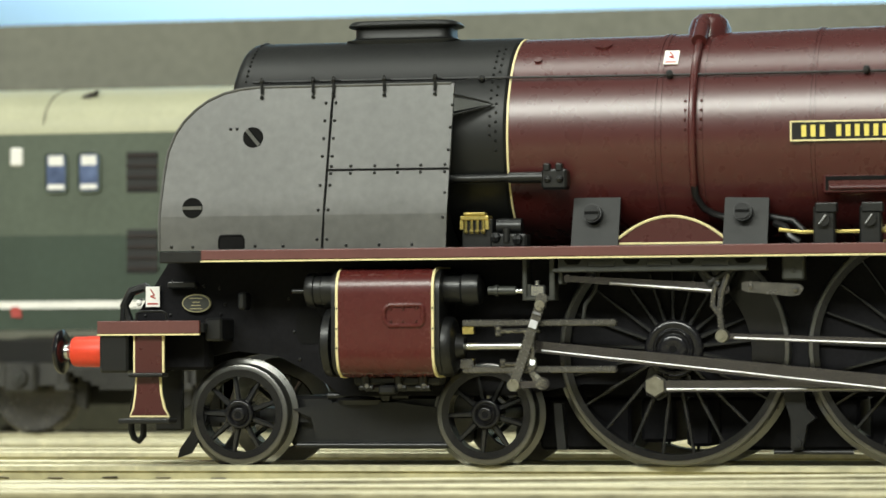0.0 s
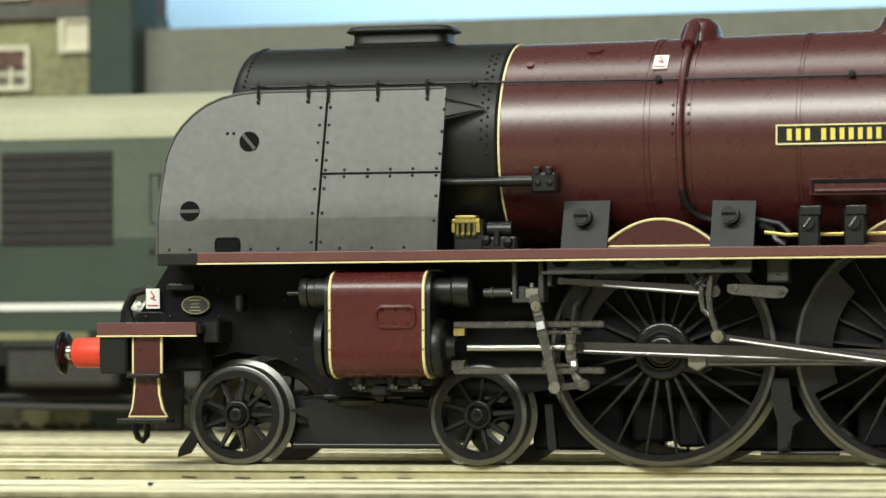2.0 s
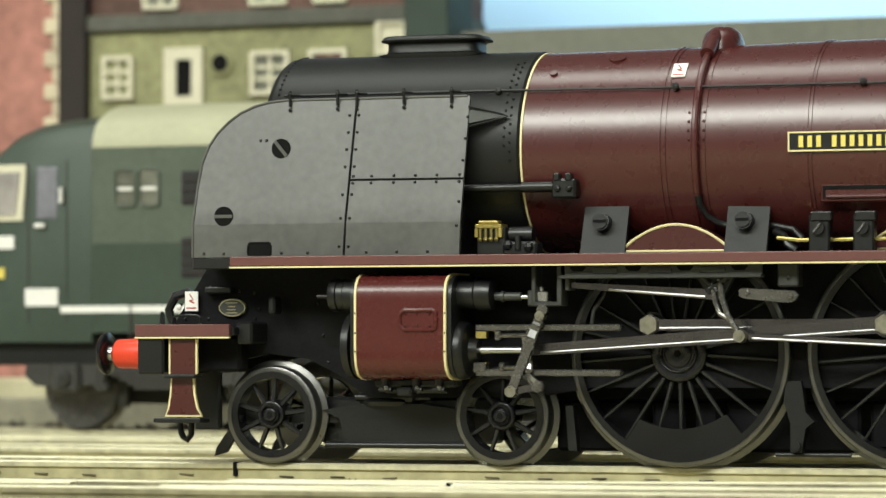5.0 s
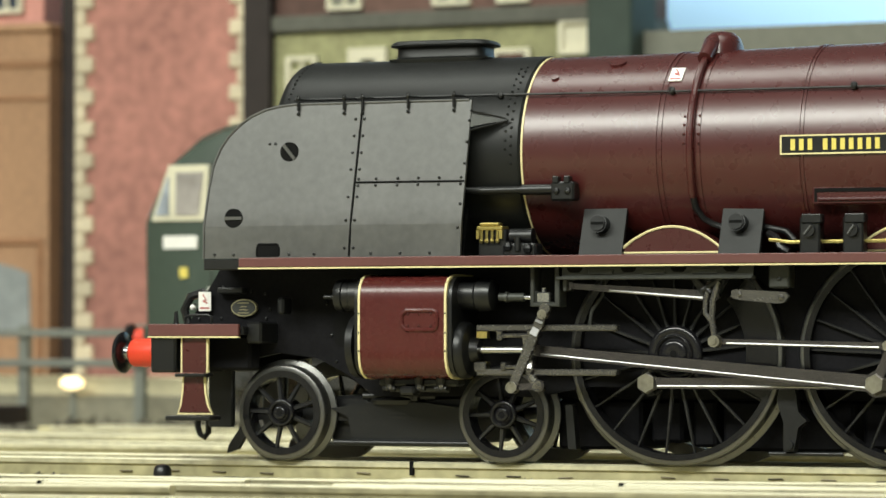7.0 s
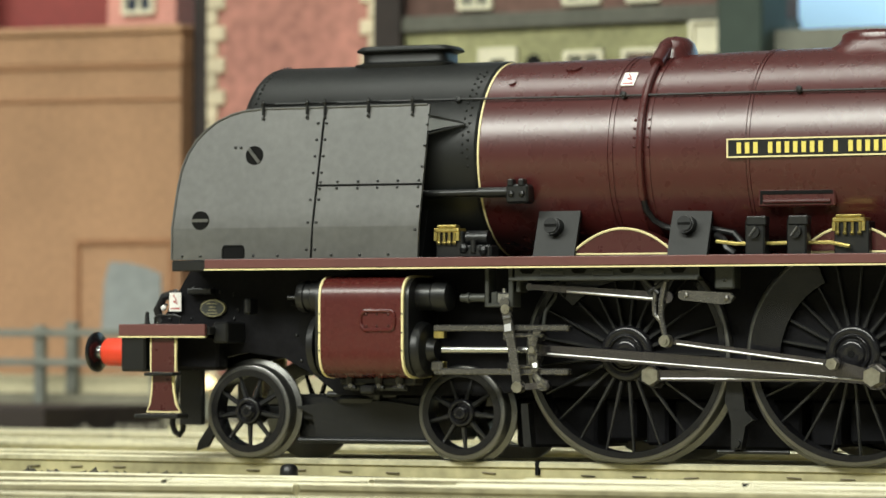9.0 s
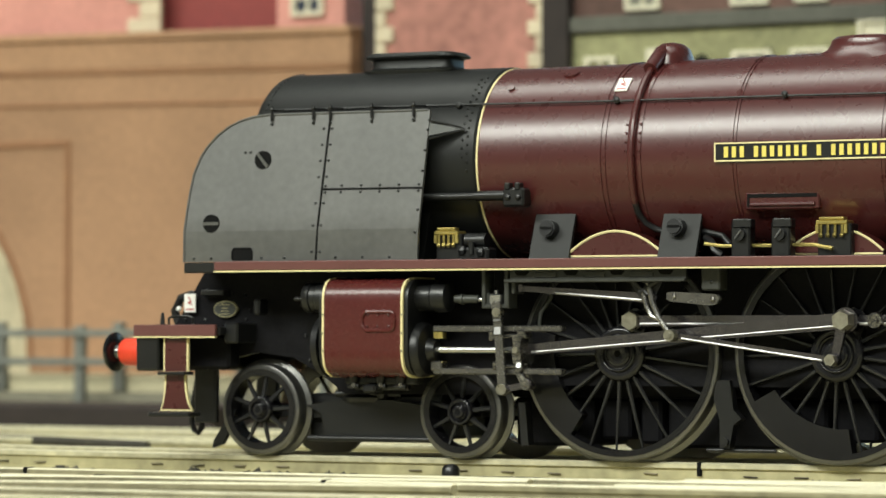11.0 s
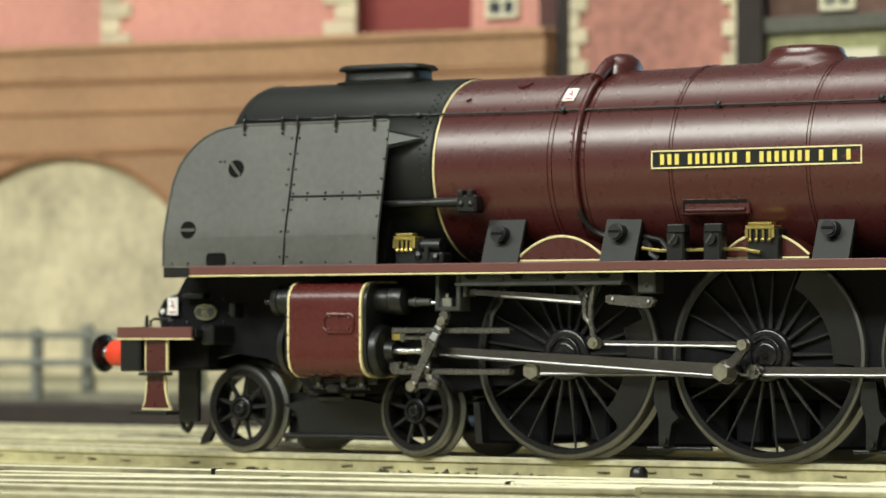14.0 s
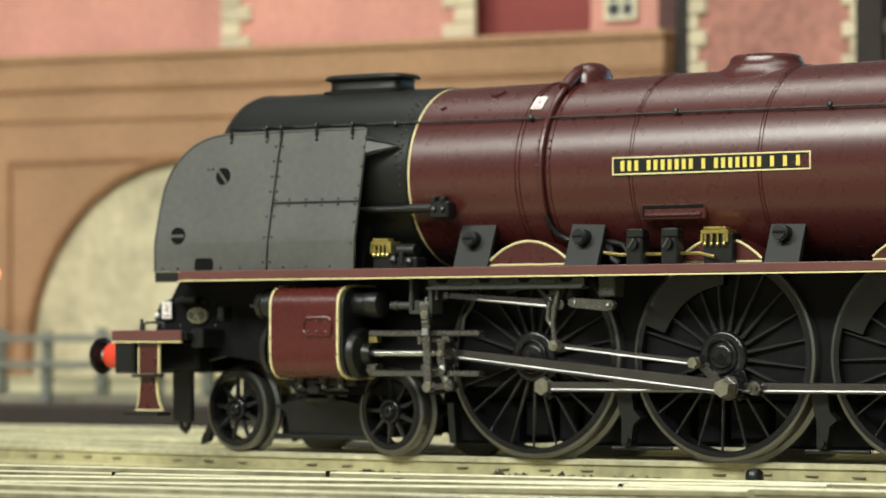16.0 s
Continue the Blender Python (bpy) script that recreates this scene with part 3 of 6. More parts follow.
boxed("white_block", M_WHITE, diesel, (-12.72, -12.24, S0 - 0.012, S0 + 0.05, 1.62, 1.85), 0.0, "white painted block")
boxed("depot_mark", M_YELLOW, diesel, (-13.14, -13.02, S0 - 0.02, S0 + 0.02, 1.98, 2.12), 0.0, "small yellow mark")
for a, b, c, d in ((-8.6, -7.12, 2.33, 3.5), (-10.46, -10.13, 2.9, 3.33), (-10.03, -9.7, 2.9, 3.33), (-10.46, -10.13, 1.97, 2.48), (-10.03, -9.7, 1.97, 2.48),
                   (-4.43, -4.04, 2.93, 3.42), (-4.43, -4.04, 1.95, 2.48), (-2.6, -1.2, 2.33, 3.5)):
    g = boxed("grille", M_GRILLE, diesel, (a, b, S0 - 0.012, S0 + 0.03, c, d), 0.0, "black louvred grille")
    for z in np.arange(c + 0.04, d - 0.02, 0.13):
        boxed("slat", M_SHADE, g, (a, b, S0 - 0.03, S0 - 0.01, z, z + 0.035))
for x in (-5.47, -5.05, -11.4, -11.06):
    w = boxed("body_window", M_BLUEGLASS if x > -6 else M_PALEGLASS, diesel, (x, x + 0.27, S0 - 0.012, S0 + 0.03, 2.95 if x > -6 else 2.9, 3.42 if x > -6 else 3.36), 0.02, "blue-grey body side window")
    zb, zt = (2.95, 3.42) if x > -6 else (2.9, 3.36)
    simple("window_surround", M_GREENTOP, w, lambda bm: tube(bm, [(x - 0.01, S0 - 0.014, zb + 0.05), (x - 0.01, S0 - 0.014, zt - 0.04), (x + 0.04, S0 - 0.014, zt + 0.01), (x + 0.23, S0 - 0.014, zt + 0.01), (x + 0.28, S0 - 0.014, zt - 0.04), (x + 0.28, S0 - 0.014, zb + 0.03), (x + 0.25, S0 - 0.014, zb - 0.01), (x + 0.03, S0 - 0.014, zb - 0.01), (x - 0.01, S0 - 0.014, zb + 0.05)], 0.018, 6))
    if x > -6:
        boxed("drop_light", M_WHITE, w, (x + 0.04, x + 0.23, S0 - 0.017, S0 - 0.012, zt - 0.15, zt - 0.03), 0.0, "white blind behind the glass")
    boxed("window_bar", M_WHITE, w, (x + 0.03, x + 0.24, S0 - 0.02, S0 - 0.012, zb + (0.03 if x > -6 else 0.2), zb + (0.09 if x > -6 else 0.24)))
boxed("white_panel", M_WHITE, diesel, (-5.93, -5.76, S0 - 0.015, S0 + 0.02, 3.27, 3.5), 0.02, "small white notice")
em = simple("emblem", M_FLASH, diesel, lambda bm: rod(bm, (-9.15, S0 - 0.02, 3.2), (-9.15, S0 + 0.02, 3.2), 0.17), "red and yellow round emblem")
boxed("emblem_wings", M_EMBLEM, em, (-9.5, -8.8, S0 - 0.018, S0 - 0.002, 3.14, 3.19))
simple("emblem_base", M_EMBLEM, em, lambda bm: rod(bm, (-9.15, S0 - 0.026, 3.02), (-9.15, S0 + 0.02, 3.02), 0.12))
simple("emblem_centre", M_WHITE, em, lambda bm: rod(bm, (-9.21, S0 - 0.03, 3.24), (-9.21, S0 + 0.02, 3.24), 0.07))
boxed("buffer_beam", M_GREEN, diesel, (DX0 - 0.3, DX0, S0 + 0.1, DY + 1.2, 0.98, 1.36), 0.02)
simple("buffer", M_RED, diesel, lambda bm: rod(bm, (DX0 - 0.58, DY - 0.86, 1.2), (DX0 - 0.2, DY - 0.86, 1.2), 0.125), "red buffer stock")
simple("buffer_head", M_BLACK, diesel, lambda bm: lathe(bm, [(DX0 - 0.74, 0.10), (DX0 - 0.71, 0.185), (DX0 - 0.66, 0.19), (DX0 - 0.58, 0.1)], "x", (0, DY - 0.86, 1.2), 20))
def bogie_casting(bm, x0, x1):
    """A side frame whose ends sweep down over the axles."""
    y0, y1 = S0 + 0.16, S0 + 0.34
    prism(bm, [(x0 - 0.62, 0.72), (x0 - 0.56, 0.98), (x0 - 0.36, 1.13), (x0 + 0.1, 1.19), (x1 - 0.1, 1.19), (x1 + 0.36, 1.13), (x1 + 0.56, 0.98), (x1 + 0.62, 0.72),
               (x1 + 0.45, 0.58), (x1 - 0.45, 0.60), (x1 - 0.6, 0.80), (x0 + 0.6, 0.80), (x0 + 0.45, 0.60), (x0 - 0.45, 0.58)], y0, y1)


for xa, xb in ((-12.2, -9.58), (-5.84, -3.2)):
    bg = simple("bogie_frame", M_CHASSIS, diesel, lambda bm: bogie_casting(bm, xa, xb), "grey cast bogie side frame", smooth=0)
    for xw in (xa, xb):
        wh = simple("wheel", M_BLACK, bg, lambda bm: lathe(bm, [(S0 + 0.60, 0.10), (S0 + 0.60, 0.40), (S0 + 0.58, 0.42), (S0 + 0.58, 0.50)], "y", (xw, 0, 0.56), 32))
        simple("tyre", M_SLIDE, wh, lambda bm: lathe(bm, [(S0 + 0.575, 0.45), (S0 + 0.57, 0.53), (S0 + 0.75, 0.54), (S0 + 0.76, 0.60), (S0 + 0.80, 0.59), (S0 + 0.80, 0.45)], "y", (xw, 0, 0.56), 36), "worn steel tyre")
        ax = simple("axlebox", M_CHASSIS, bg, lambda bm: (box(bm, xw - 0.21, xw + 0.21, S0 + 0.06, S0 + 0.17, 0.50, 0.88, 0.04), rod(bm, (xw, S0 + 0.08, 0.69), (xw, S0 - 0.0, 0.69), 0.13, 0.10, seg=16)))
        simple("axle_cap", M_BRACKET, ax, lambda bm: rod(bm, (xw, S0 + 0.01, 0.69), (xw, S0 - 0.03, 0.69), 0.06, 0.045, seg=12), "pale grey axle cap")
    simple("leaf_spring", M_CHASSIS, bg, lambda bm: [box(bm, (xa + xb) / 2 - 0.75 + 0.11 * k, (xa + xb) / 2 + 0.75 - 0.11 * k, S0 + 0.10, S0 + 0.2, 0.76 - 0.055 * k, 0.81 - 0.055 * k, 0.008) for k in range(5)])
    for k in (-1, 1):
        simple("spring_hanger", M_CHASSIS, bg, lambda bm: (rod(bm, ((xa + xb) / 2 + k * 0.78, S0 + 0.13, 0.6), ((xa + xb) / 2 + k * 0.78, S0 + 0.13, 1.0), 0.06, seg=10), box(bm, (xa + xb) / 2 + k * 0.78 - 0.1, (xa + xb) / 2 + k * 0.78 + 0.1, S0 + 0.08, S0 + 0.2, 0.52, 0.62, 0.02)))
        simple("brake_block", M_CHASSIS, bg, lambda bm: (prism(bm, [((xa + xb) / 2 + k * 0.62, 0.3), ((xa + xb) / 2 + k * 0.74, 0.34), ((xa + xb) / 2 + k * 0.74, 0.62), ((xa + xb) / 2 + k * 0.6, 0.62)], S0 + 0.5, S0 + 0.62), rod(bm, ((xa + xb) / 2 + k * 0.68, S0 + 0.52, 0.6), ((xa + xb) / 2 + k * 0.68, S0 + 0.52, 1.05), 0.03, seg=8)))
tank = simple("fuel_tank", M_CHASSIS, diesel, lambda bm: box(bm, -8.62, -7.12, S0 + 0.12, DY + 1.0, 0.58, 1.07, 0.06), "grey fuel tank")
simple("tank_lip", M_CHASSIS, tank, lambda bm: box(bm, -8.66, -7.08, S0 + 0.10, S0 + 0.2, 1.07, 1.15, 0.02))
simple("battery_box", M_CHASSIS, diesel, lambda bm: (box(bm, -6.92, -6.50, S0 + 0.14, DY + 1.0, 0.40, 0.82, 0.05), box(bm, -6.80, -6.7, S0 + 0.2, S0 + 0.35, 0.14, 0.42, 0.02)), "grey battery box")
simple("pipe_run", M_CHASSIS, diesel, lambda bm: (rod(bm, (-8.9, S0 + 0.4, 0.34), (-6.3, S0 + 0.4, 0.30), 0.04), rod(bm, (-8.9, S0 + 0.5, 0.46), (-6.3, S0 + 0.5, 0.44), 0.03)))
simple("centre_sill", M_GRILLE, diesel, lambda bm: box(bm, -12.6, 5.0, DY - 0.5, DY + 0.5, 0.35, 1.0))
simple("red_tag", M_FLASH, diesel, lambda bm: prism(bm, [(-5.91, 1.43), (-5.78, 1.42), (-5.79, 1.52), (-5.84, 1.56), (-5.92, 1.54)], S0 - 0.03, S0 + 0.01), "small red marker")

# ---- the maroon steam locomotive ----
loco = thing("steam_locomotive", "maroon and black model steam express locomotive with smoke deflectors", "locomotive")
BZ = 2.90


def boiler_r(x):
    return float(np.interp(x, (2.4, 3.7, 5.2, 8.4), (0.945, 0.955, 0.985, 1.03)))


def on_boiler(x, deg, extra=0.0):
    """Place on the boiler's near side, deg up from level."""
    r, a = boiler_r(x) + extra, radians(deg)
    return Vector((x, -r * math.cos(a), BZ + r * math.sin(a)))


def band(bm, x0, x1, extra, seg=72):
    lathe(bm, [(x0, boiler_r(x0) - 0.05), (x0, boiler_r(x0) + extra), (x1, boiler_r(x1) + extra), (x1, boiler_r(x1) - 0.05)], "x", (0, 0, BZ), seg)


simple("boiler", M_MAROON, loco, lambda bm: lathe(bm, [(2.565, boiler_r(2.565)), (3.7, boiler_r(3.7)), (5.2, boiler_r(5.2)), (8.4, boiler_r(8.4))], "x", (0, 0, BZ), 96), "maroon boiler cladding")
for x, w in ((3.885, 0.022), (3.935, 0.022), (4.17, 0.035), (4.295, 0.035), (5.26, 0.02), (5.295, 0.02), (6.74, 0.02), (6.775, 0.02), (8.2, 0.03)):
    simple("boiler_band", M_MAROON, loco, lambda bm: band(bm, x, x + w, 0.010))
simple("lining_band", M_CREAM, loco, lambda bm: band(bm, 2.570, 2.588, 0.008), "thin cream boiler lining")
simple("smokebox", M_SMOKEBOX, loco, lambda bm: lathe(bm, [(-0.06, 0.1), (-0.05, 0.5), (-0.02, 0.80), (-0.012, 0.885), (0.012, 0.93), (0.045, 0.955), (0.09, 0.965), (2.54, 0.965), (2.56, 0.95)], "x", (0, 0, BZ), 96), "matt black smokebox")
simple("saddle", M_SMOKEBOX, loco, lambda bm: prism_x(bm, [(-0.95, 1.93), (-0.8, 2.5), (0.8, 2.5), (0.95, 1.93)], 0.6, 2.0))
for x, n0, n1, st in ((2.42, 2, 60, 5), (2.475, -6, 60, 5), (0.125, 20, 90, 4)):
    for d in range(n0, n1, st):
        a = radians(d)
        r = 0.968
        simple("rivet", M_BLACK, loco, lambda bm: ball(bm, (x, -r * math.cos(a), BZ + r * math.sin(a)), 0.0135, 6))
def stack(bm):
    """A long oval with flat sides, stacked in layers of (z, half length, half width)."""
    n, rings = 56, []
    for z, a, b in ((3.70, 0.50, 0.34), (3.80, 0.54, 0.345), (3.848, 0.572, 0.36), (3.860, 0.575, 0.362), (3.870, 0.53, 0.32), (3.880, 0.502, 0.287), (3.896, 0.492, 0.277), (3.962, 0.490, 0.275),
                    (3.974, 0.50, 0.285), (3.984, 0.552, 0.332), (3.998, 0.56, 0.34), (4.028, 0.532, 0.315), (4.040, 0.50, 0.29), (4.040, 0.44, 0.23), (3.9, 0.43, 0.22)):
        ring = []
        for i in range(n):
            t = 2 * math.pi * i / n
            c, q = math.cos(t), math.sin(t)
            ring.append(bm.verts.new((1.435 + 0.93 * a * math.copysign(abs(c) ** 0.42, c), 0.80 * b * math.copysign(abs(q) ** 0.42, q), z)))
        rings.append(ring)
    for p, r in zip(rings, rings[1:]):
        for i in range(n):
            bm.faces.new((p[i], p[(i + 1) % n], r[(i + 1) % n], r[i]))
    bm.faces.new(rings[-1])
    bmesh.ops.recalc_face_normals(bm, faces=bm.faces[:])


simple("chimney", M_SMOKEBOX, loco, stack, "oval double chimney with a lipped rim")
simple("dome", M_MAROON, loco, lambda bm: lathe(bm, [(3.78, 0.56), (3.87, 0.50), (3.91, 0.42), (3.96, 0.385), (4.0, 0.375), (4.03, 0.33), (4.045, 0.2), (4.045, 0.02)], "z", (6.28, 0, 0), 40, ry=0.85))
simple("washout_plug", M_MAROON, loco, lambda bm: rod(bm, on_boiler(2.80, 48, -0.02), on_boiler(2.80, 48, 0.02), 0.035))
simple("washout_plug", M_MAROON, loco, lambda bm: rod(bm, on_boiler(3.36, 62, -0.02), on_boiler(3.36, 62, 0.02), 0.08))

# top feed, its pipe down the boiler side
simple("top_feed", M_MAROON, loco, lambda bm: (lathe(bm, [(3.72, 0.20), (3.9, 0.19), (3.98, 0.16), (4.03, 0.10), (4.045, 0.02)], "z", (4.26, -0.06, 0), 24, ry=1.4),
       tube(bm, [(4.25, 0.0, 3.97), (4.24, -0.16, 3.965), (4.235, -0.28, 3.935), on_boiler(4.235, 66, 0.065), on_boiler(4.235, 58, 0.045)], 0.068, 14)))
simple("feed_pipe", M_MAROON, loco, lambda bm: tube(bm, [on_boiler(4.24, d, 0.035) for d in range(62, -30, -4)], 0.034, 10))
simple("lower_pipe", M_BLACK, loco, lambda bm: tube(bm, [on_boiler(4.24, -24, 0.035), on_boiler(4.25, -32, 0.035), on_boiler(4.30, -39, 0.035), on_boiler(4.38, -43, 0.035), on_boiler(4.5, -46, 0.035), (4.9, -0.76, 2.18), (5.1, -0.8, 2.14), (5.2, -0.85, 2.05)], 0.032, 10))
for x in (4.175, 4.315):
    for d in (3, 8, 13, 18):
        simple("rivet", M_MAROON, loco, lambda bm: ball(bm, on_boiler(x, d, 0.01), 0.015, 6))

KINK = 2.235


def lean(z, off=0.0):
    if z <= KINK:
        return -1.235 - 0.004 * (KINK - z) / 0.3 + off
    u = (z - KINK) / 1.16
    return -1.235 + 0.175 * u + off


# handrail on its pillars
simple("handrail", M_BLACK, loco, lambda bm: tube(bm, [(0.2, -0.82, 3.455), (2.3, -0.82, 3.452), (4.02, -0.84, 3.44), (5.76, -0.88, 3.435), (7.5, -0.92, 3.425), (9.0, -0.95, 3.42)], 0.012, 8))
for x, y in ((0.36, 0.82), (0.835, 0.82), (1.025, 0.82), (1.49, 0.82), (1.955, 0.82), (2.32, 0.82), (4.02, 0.84), (5.76, 0.88), (7.5, 0.92)):
    if x > 2.0:
        simple("handrail_pillar", M_BLACK, loco, lambda bm: (rod(bm, (x, -y + 0.10, 3.40), (x, -y - 0.02, 3.46), 0.026, 0.03, seg=8), ball(bm, (x, -y, 3.447), 0.036, 8)))
    else:
        simple("rail_clip", M_BLACK, loco, lambda bm: (rod(bm, (x, -y, 3.455), (x, -1.085, 3.44), 0.006, seg=6), ball(bm, (x, -1.085, 3.445), 0.024, 8), rod(bm, (x, -1.085, 3.475), (x, lean(3.33) - 0.016, 3.33), 0.014, seg=8), ball(bm, (x, lean(3.30) - 0.012, 3.30), 0.018, 6)))

# footplate
simple("footplate", M_BLACK, loco, lambda bm: (box(bm, -0.13, 9.6, -1.33, 1.33, 1.86, 1.925), box(bm, -0.56, -0.13, -1.2, 1.2, 1.86, 1.925)))
for sgn in (-1, 1):
    boxed("valance", M_VALANCE, loco, (-0.13, 9.6, sgn * 1.335, sgn * 1.375, 1.84, 1.93), 0.008, "maroon footplate edge")
    boxed("valance_lining", M_CREAM, loco, (-0.13, 9.6, sgn * 1.338, sgn * 1.379, 1.823, 1.837), 0.0)
    boxed("front_valance", M_BLACK, loco, (-0.56, -0.135, sgn * 1.19, sgn * 1.245, 1.82, 1.926), 0.01)

# smoke deflectors
OUT = [(-0.56, 1.93), (-0.56, KINK), (-0.545, 2.45), (-0.53, 2.62), (-0.50, 2.82), (-0.44, 2.98), (-0.36, 3.10), (-0.26, 3.20), (-0.14, 3.285), (0.0, 3.345), (0.15, 3.38), (0.32, 3.395)]


def deflector(bm, sgn):
    top = 3.395
    xs = lambda z: next(((a[0] + (b[0] - a[0]) * (z - a[1]) / (b[1] - a[1])) for a, b in zip(OUT, OUT[1:]) if a[1] <= z <= b[1]), 0.32)
    zs = [1.93, KINK - 0.004, KINK + 0.004] + list(np.linspace(2.4, 2.9, 4)) + [p[1] for p in OUT[5:]]
    for off in (0.0, 0.035):
        rows = []
        for z in zs:
            x0, x1 = xs(z), 2.08 + 0.045 * (z - 1.95) / 1.4
            rows.append([bm.verts.new((x0 + (x1 - x0) * i / 8, -sgn * lean(z, off), z)) for i in range(9)])
        for a, b in zip(rows, rows[1:]):
            for i in range(8):
                bm.faces.new((a[i], a[i + 1], b[i + 1], b[i]))
        if off == 0.0:
            first = rows
        else:
            edge = [r[0] for r in first] + first[-1][1:] + [r[-1] for r in first[::-1]][1:] + first[0][::-1][1:-1]
            back = [r[0] for r in rows] + rows[-1][1:] + [r[-1] for r in rows[::-1]][1:] + rows[0][::-1][1:-1]
            n = len(edge)
            for i in range(n):
                bm.faces.new((edge[i], edge[(i + 1) % n], back[(i + 1) % n], back[i]))
    bmesh.ops.recalc_face_normals(bm, faces=bm.faces[:])


d_near = simple("smoke_deflector", M_DEFLECTOR, loco, lambda bm: deflector(bm, 1), "grey-black riveted smoke deflector", smooth=12)
d_far = simple("smoke_deflector", M_DEFLECTOR, loco, lambda bm: deflector(bm, -1), "grey-black riveted smoke deflector", smooth=12)
for ob, side in ((d_near, -1), (d_far, 1)):
    for v in ob.data.vertices:
        v.co.y = side * abs(v.co.y)
    b2 = bmesh.new()
    b2.from_mesh(ob.data)
    bmesh.ops.recalc_face_normals(b2, faces=b2.faces[:])
    b2.to_mesh(ob.data)
    b2.free()
simple("edge_bead", M_DEFLECTOR, d_near, lambda bm: tube(bm, [(x, lean(z) - 0.002, z) for x, z in OUT] + [(2.10, lean(3.395) - 0.002, 3.395)], 0.012, 8), "rolled plate edge")


def seam(bm, x0, z0, x1, z1, w=0.012):
    n = 8
    for i in range(n):
        a, b = i / n, (i + 1) / n
        xa, za, xb, zb = x0 + (x1 - x0) * a, z0 + (z1 - z0) * a, x0 + (x1 - x0) * b, z0 + (z1 - z0) * b
        rod(bm, (xa, lean(za), za), (xb, lean(zb), zb), w, seg=6)


simple("seam", M_DARK, d_near, lambda bm: seam(bm, 0.955, 1.94, 1.02, 3.38))
simple("seam", M_DARK, d_near, lambda bm: seam(bm, 0.99, 2.635, 2.10, 2.632, 0.011))
rv = [(0.93 + dx, z) for z in (2.02, 2.28, 2.5, 2.76, 2.92, 3.08, 3.24) for dx in (0.0, 0.09)]
rv += [(x, 2.60 + dz) for x in (1.02, 1.2, 1.42, 1.63, 1.84, 2.06) for dz in (0.005, 0.068)] + [(2.07 + 0.005 * i, z) for i, z in enumerate((2.2, 2.42, 2.8, 3.0, 3.2))]
rv += [(0.06, 3.02), (0.12, 3.02)] + [(x, 1.965) for x in (-0.42, -0.22, 0.36, 0.62, 1.2, 1.5, 1.8)]
rivet_mesh = None
for x, z in rv:
    if rivet_mesh is None:
        b2 = bmesh.new()
        ball(b2, (0, 0, 0), 0.016, 8)
        rivet_mesh = mesh_of("rivet", b2, M_BLACK)
    ob = new("rivet", rivet_mesh)
    ob.parent, ob.location = d_near, Vector((x + (z - 2.6) * 0.04, lean(z), z)) * K
for (x, z), tilt in (((0.29, 2.94), -50), ((-0.25, 2.312), 0)):
    h = simple("plate_hole", M_DARK, d_near, lambda bm: rod(bm, (x, lean(z) - 0.014, z), (x, lean(z) + 0.03, z), 0.092, seg=28), "round hole with a crossbar")
    simple("crossbar", M_DEFLECTOR, h, lambda bm: box(bm, -0.09, 0.09, -0.010, 0.0, -0.015, 0.015), at=(x, lean(z) - 0.014, z)).rotation_euler = (0, radians(-tilt), 0)


def handhole(bm):
    tube(bm, [(0.0, lean(2), 1.95), (0.0, lean(2), 2.03), (0.02, lean(2), 2.06), (0.21, lean(2), 2.06), (0.23, lean(2), 2.03), (0.23, lean(2), 1.95)], 0.011, 6)


simple("step_opening", M_DARK, d_near, lambda bm: (handhole(bm), box(bm, 0.0, 0.23, lean(2) - 0.003, lean(2) + 0.01, 1.94, 2.06)))
def stay(bm):
    """A folded triangular stay from the deflector's rear edge to the smokebox."""
    near = [(2.125, -1.10, 3.14), (2.125, -1.065, 3.275), (2.41, -0.965, 3.205)]
    vs = [bm.verts.new(c) for c in near] + [bm.verts.new((x - 0.01, y + 0.03, z)) for x, y, z in near]
    for f in ((0, 1, 2), (5, 4, 3), (0, 1, 4, 3), (1, 2, 5, 4), (2, 0, 3, 5)):
        bm.faces.new([vs[k] for k in f])
    bmesh.ops.recalc_face_normals(bm, faces=bm.faces[:])


sty = simple("stay_bracket", M_BRACKET, loco, stay, smooth=0)
simple("stay_rim", M_SMOKEBOX, sty, lambda bm: tube(bm, [(2.12, -1.09, 3.295), (2.40, -0.97, 3.225), (2.455, -0.955, 3.205), (2.40, -0.97, 3.185), (2.12, -1.095, 3.11)], 0.010, 6))

# pipe and clack on the boiler side
simple("ejector_pipe", M_BLACK, loco, lambda bm: (rod(bm, (1.7, -0.98, 2.545), (2.72, -0.98, 2.55), 0.036), rod(bm, (2.6, -0.98, 2.55), (2.92, -0.98, 2.55), 0.05)))
simple("valve_box", M_BLACK, loco, lambda bm: (box(bm, 2.9, 3.13, -1.04, -0.86, 2.44, 2.62, 0.02), box(bm, 2.92, 2.98, -1.05, -0.95, 2.6, 2.67, 0.01), box(bm, 3.03, 3.09, -1.05, -0.95, 2.6, 2.67, 0.01),
       ball(bm, (2.96, -1.04, 2.53), 0.035), ball(bm, (3.07, -1.04, 2.53), 0.035)))


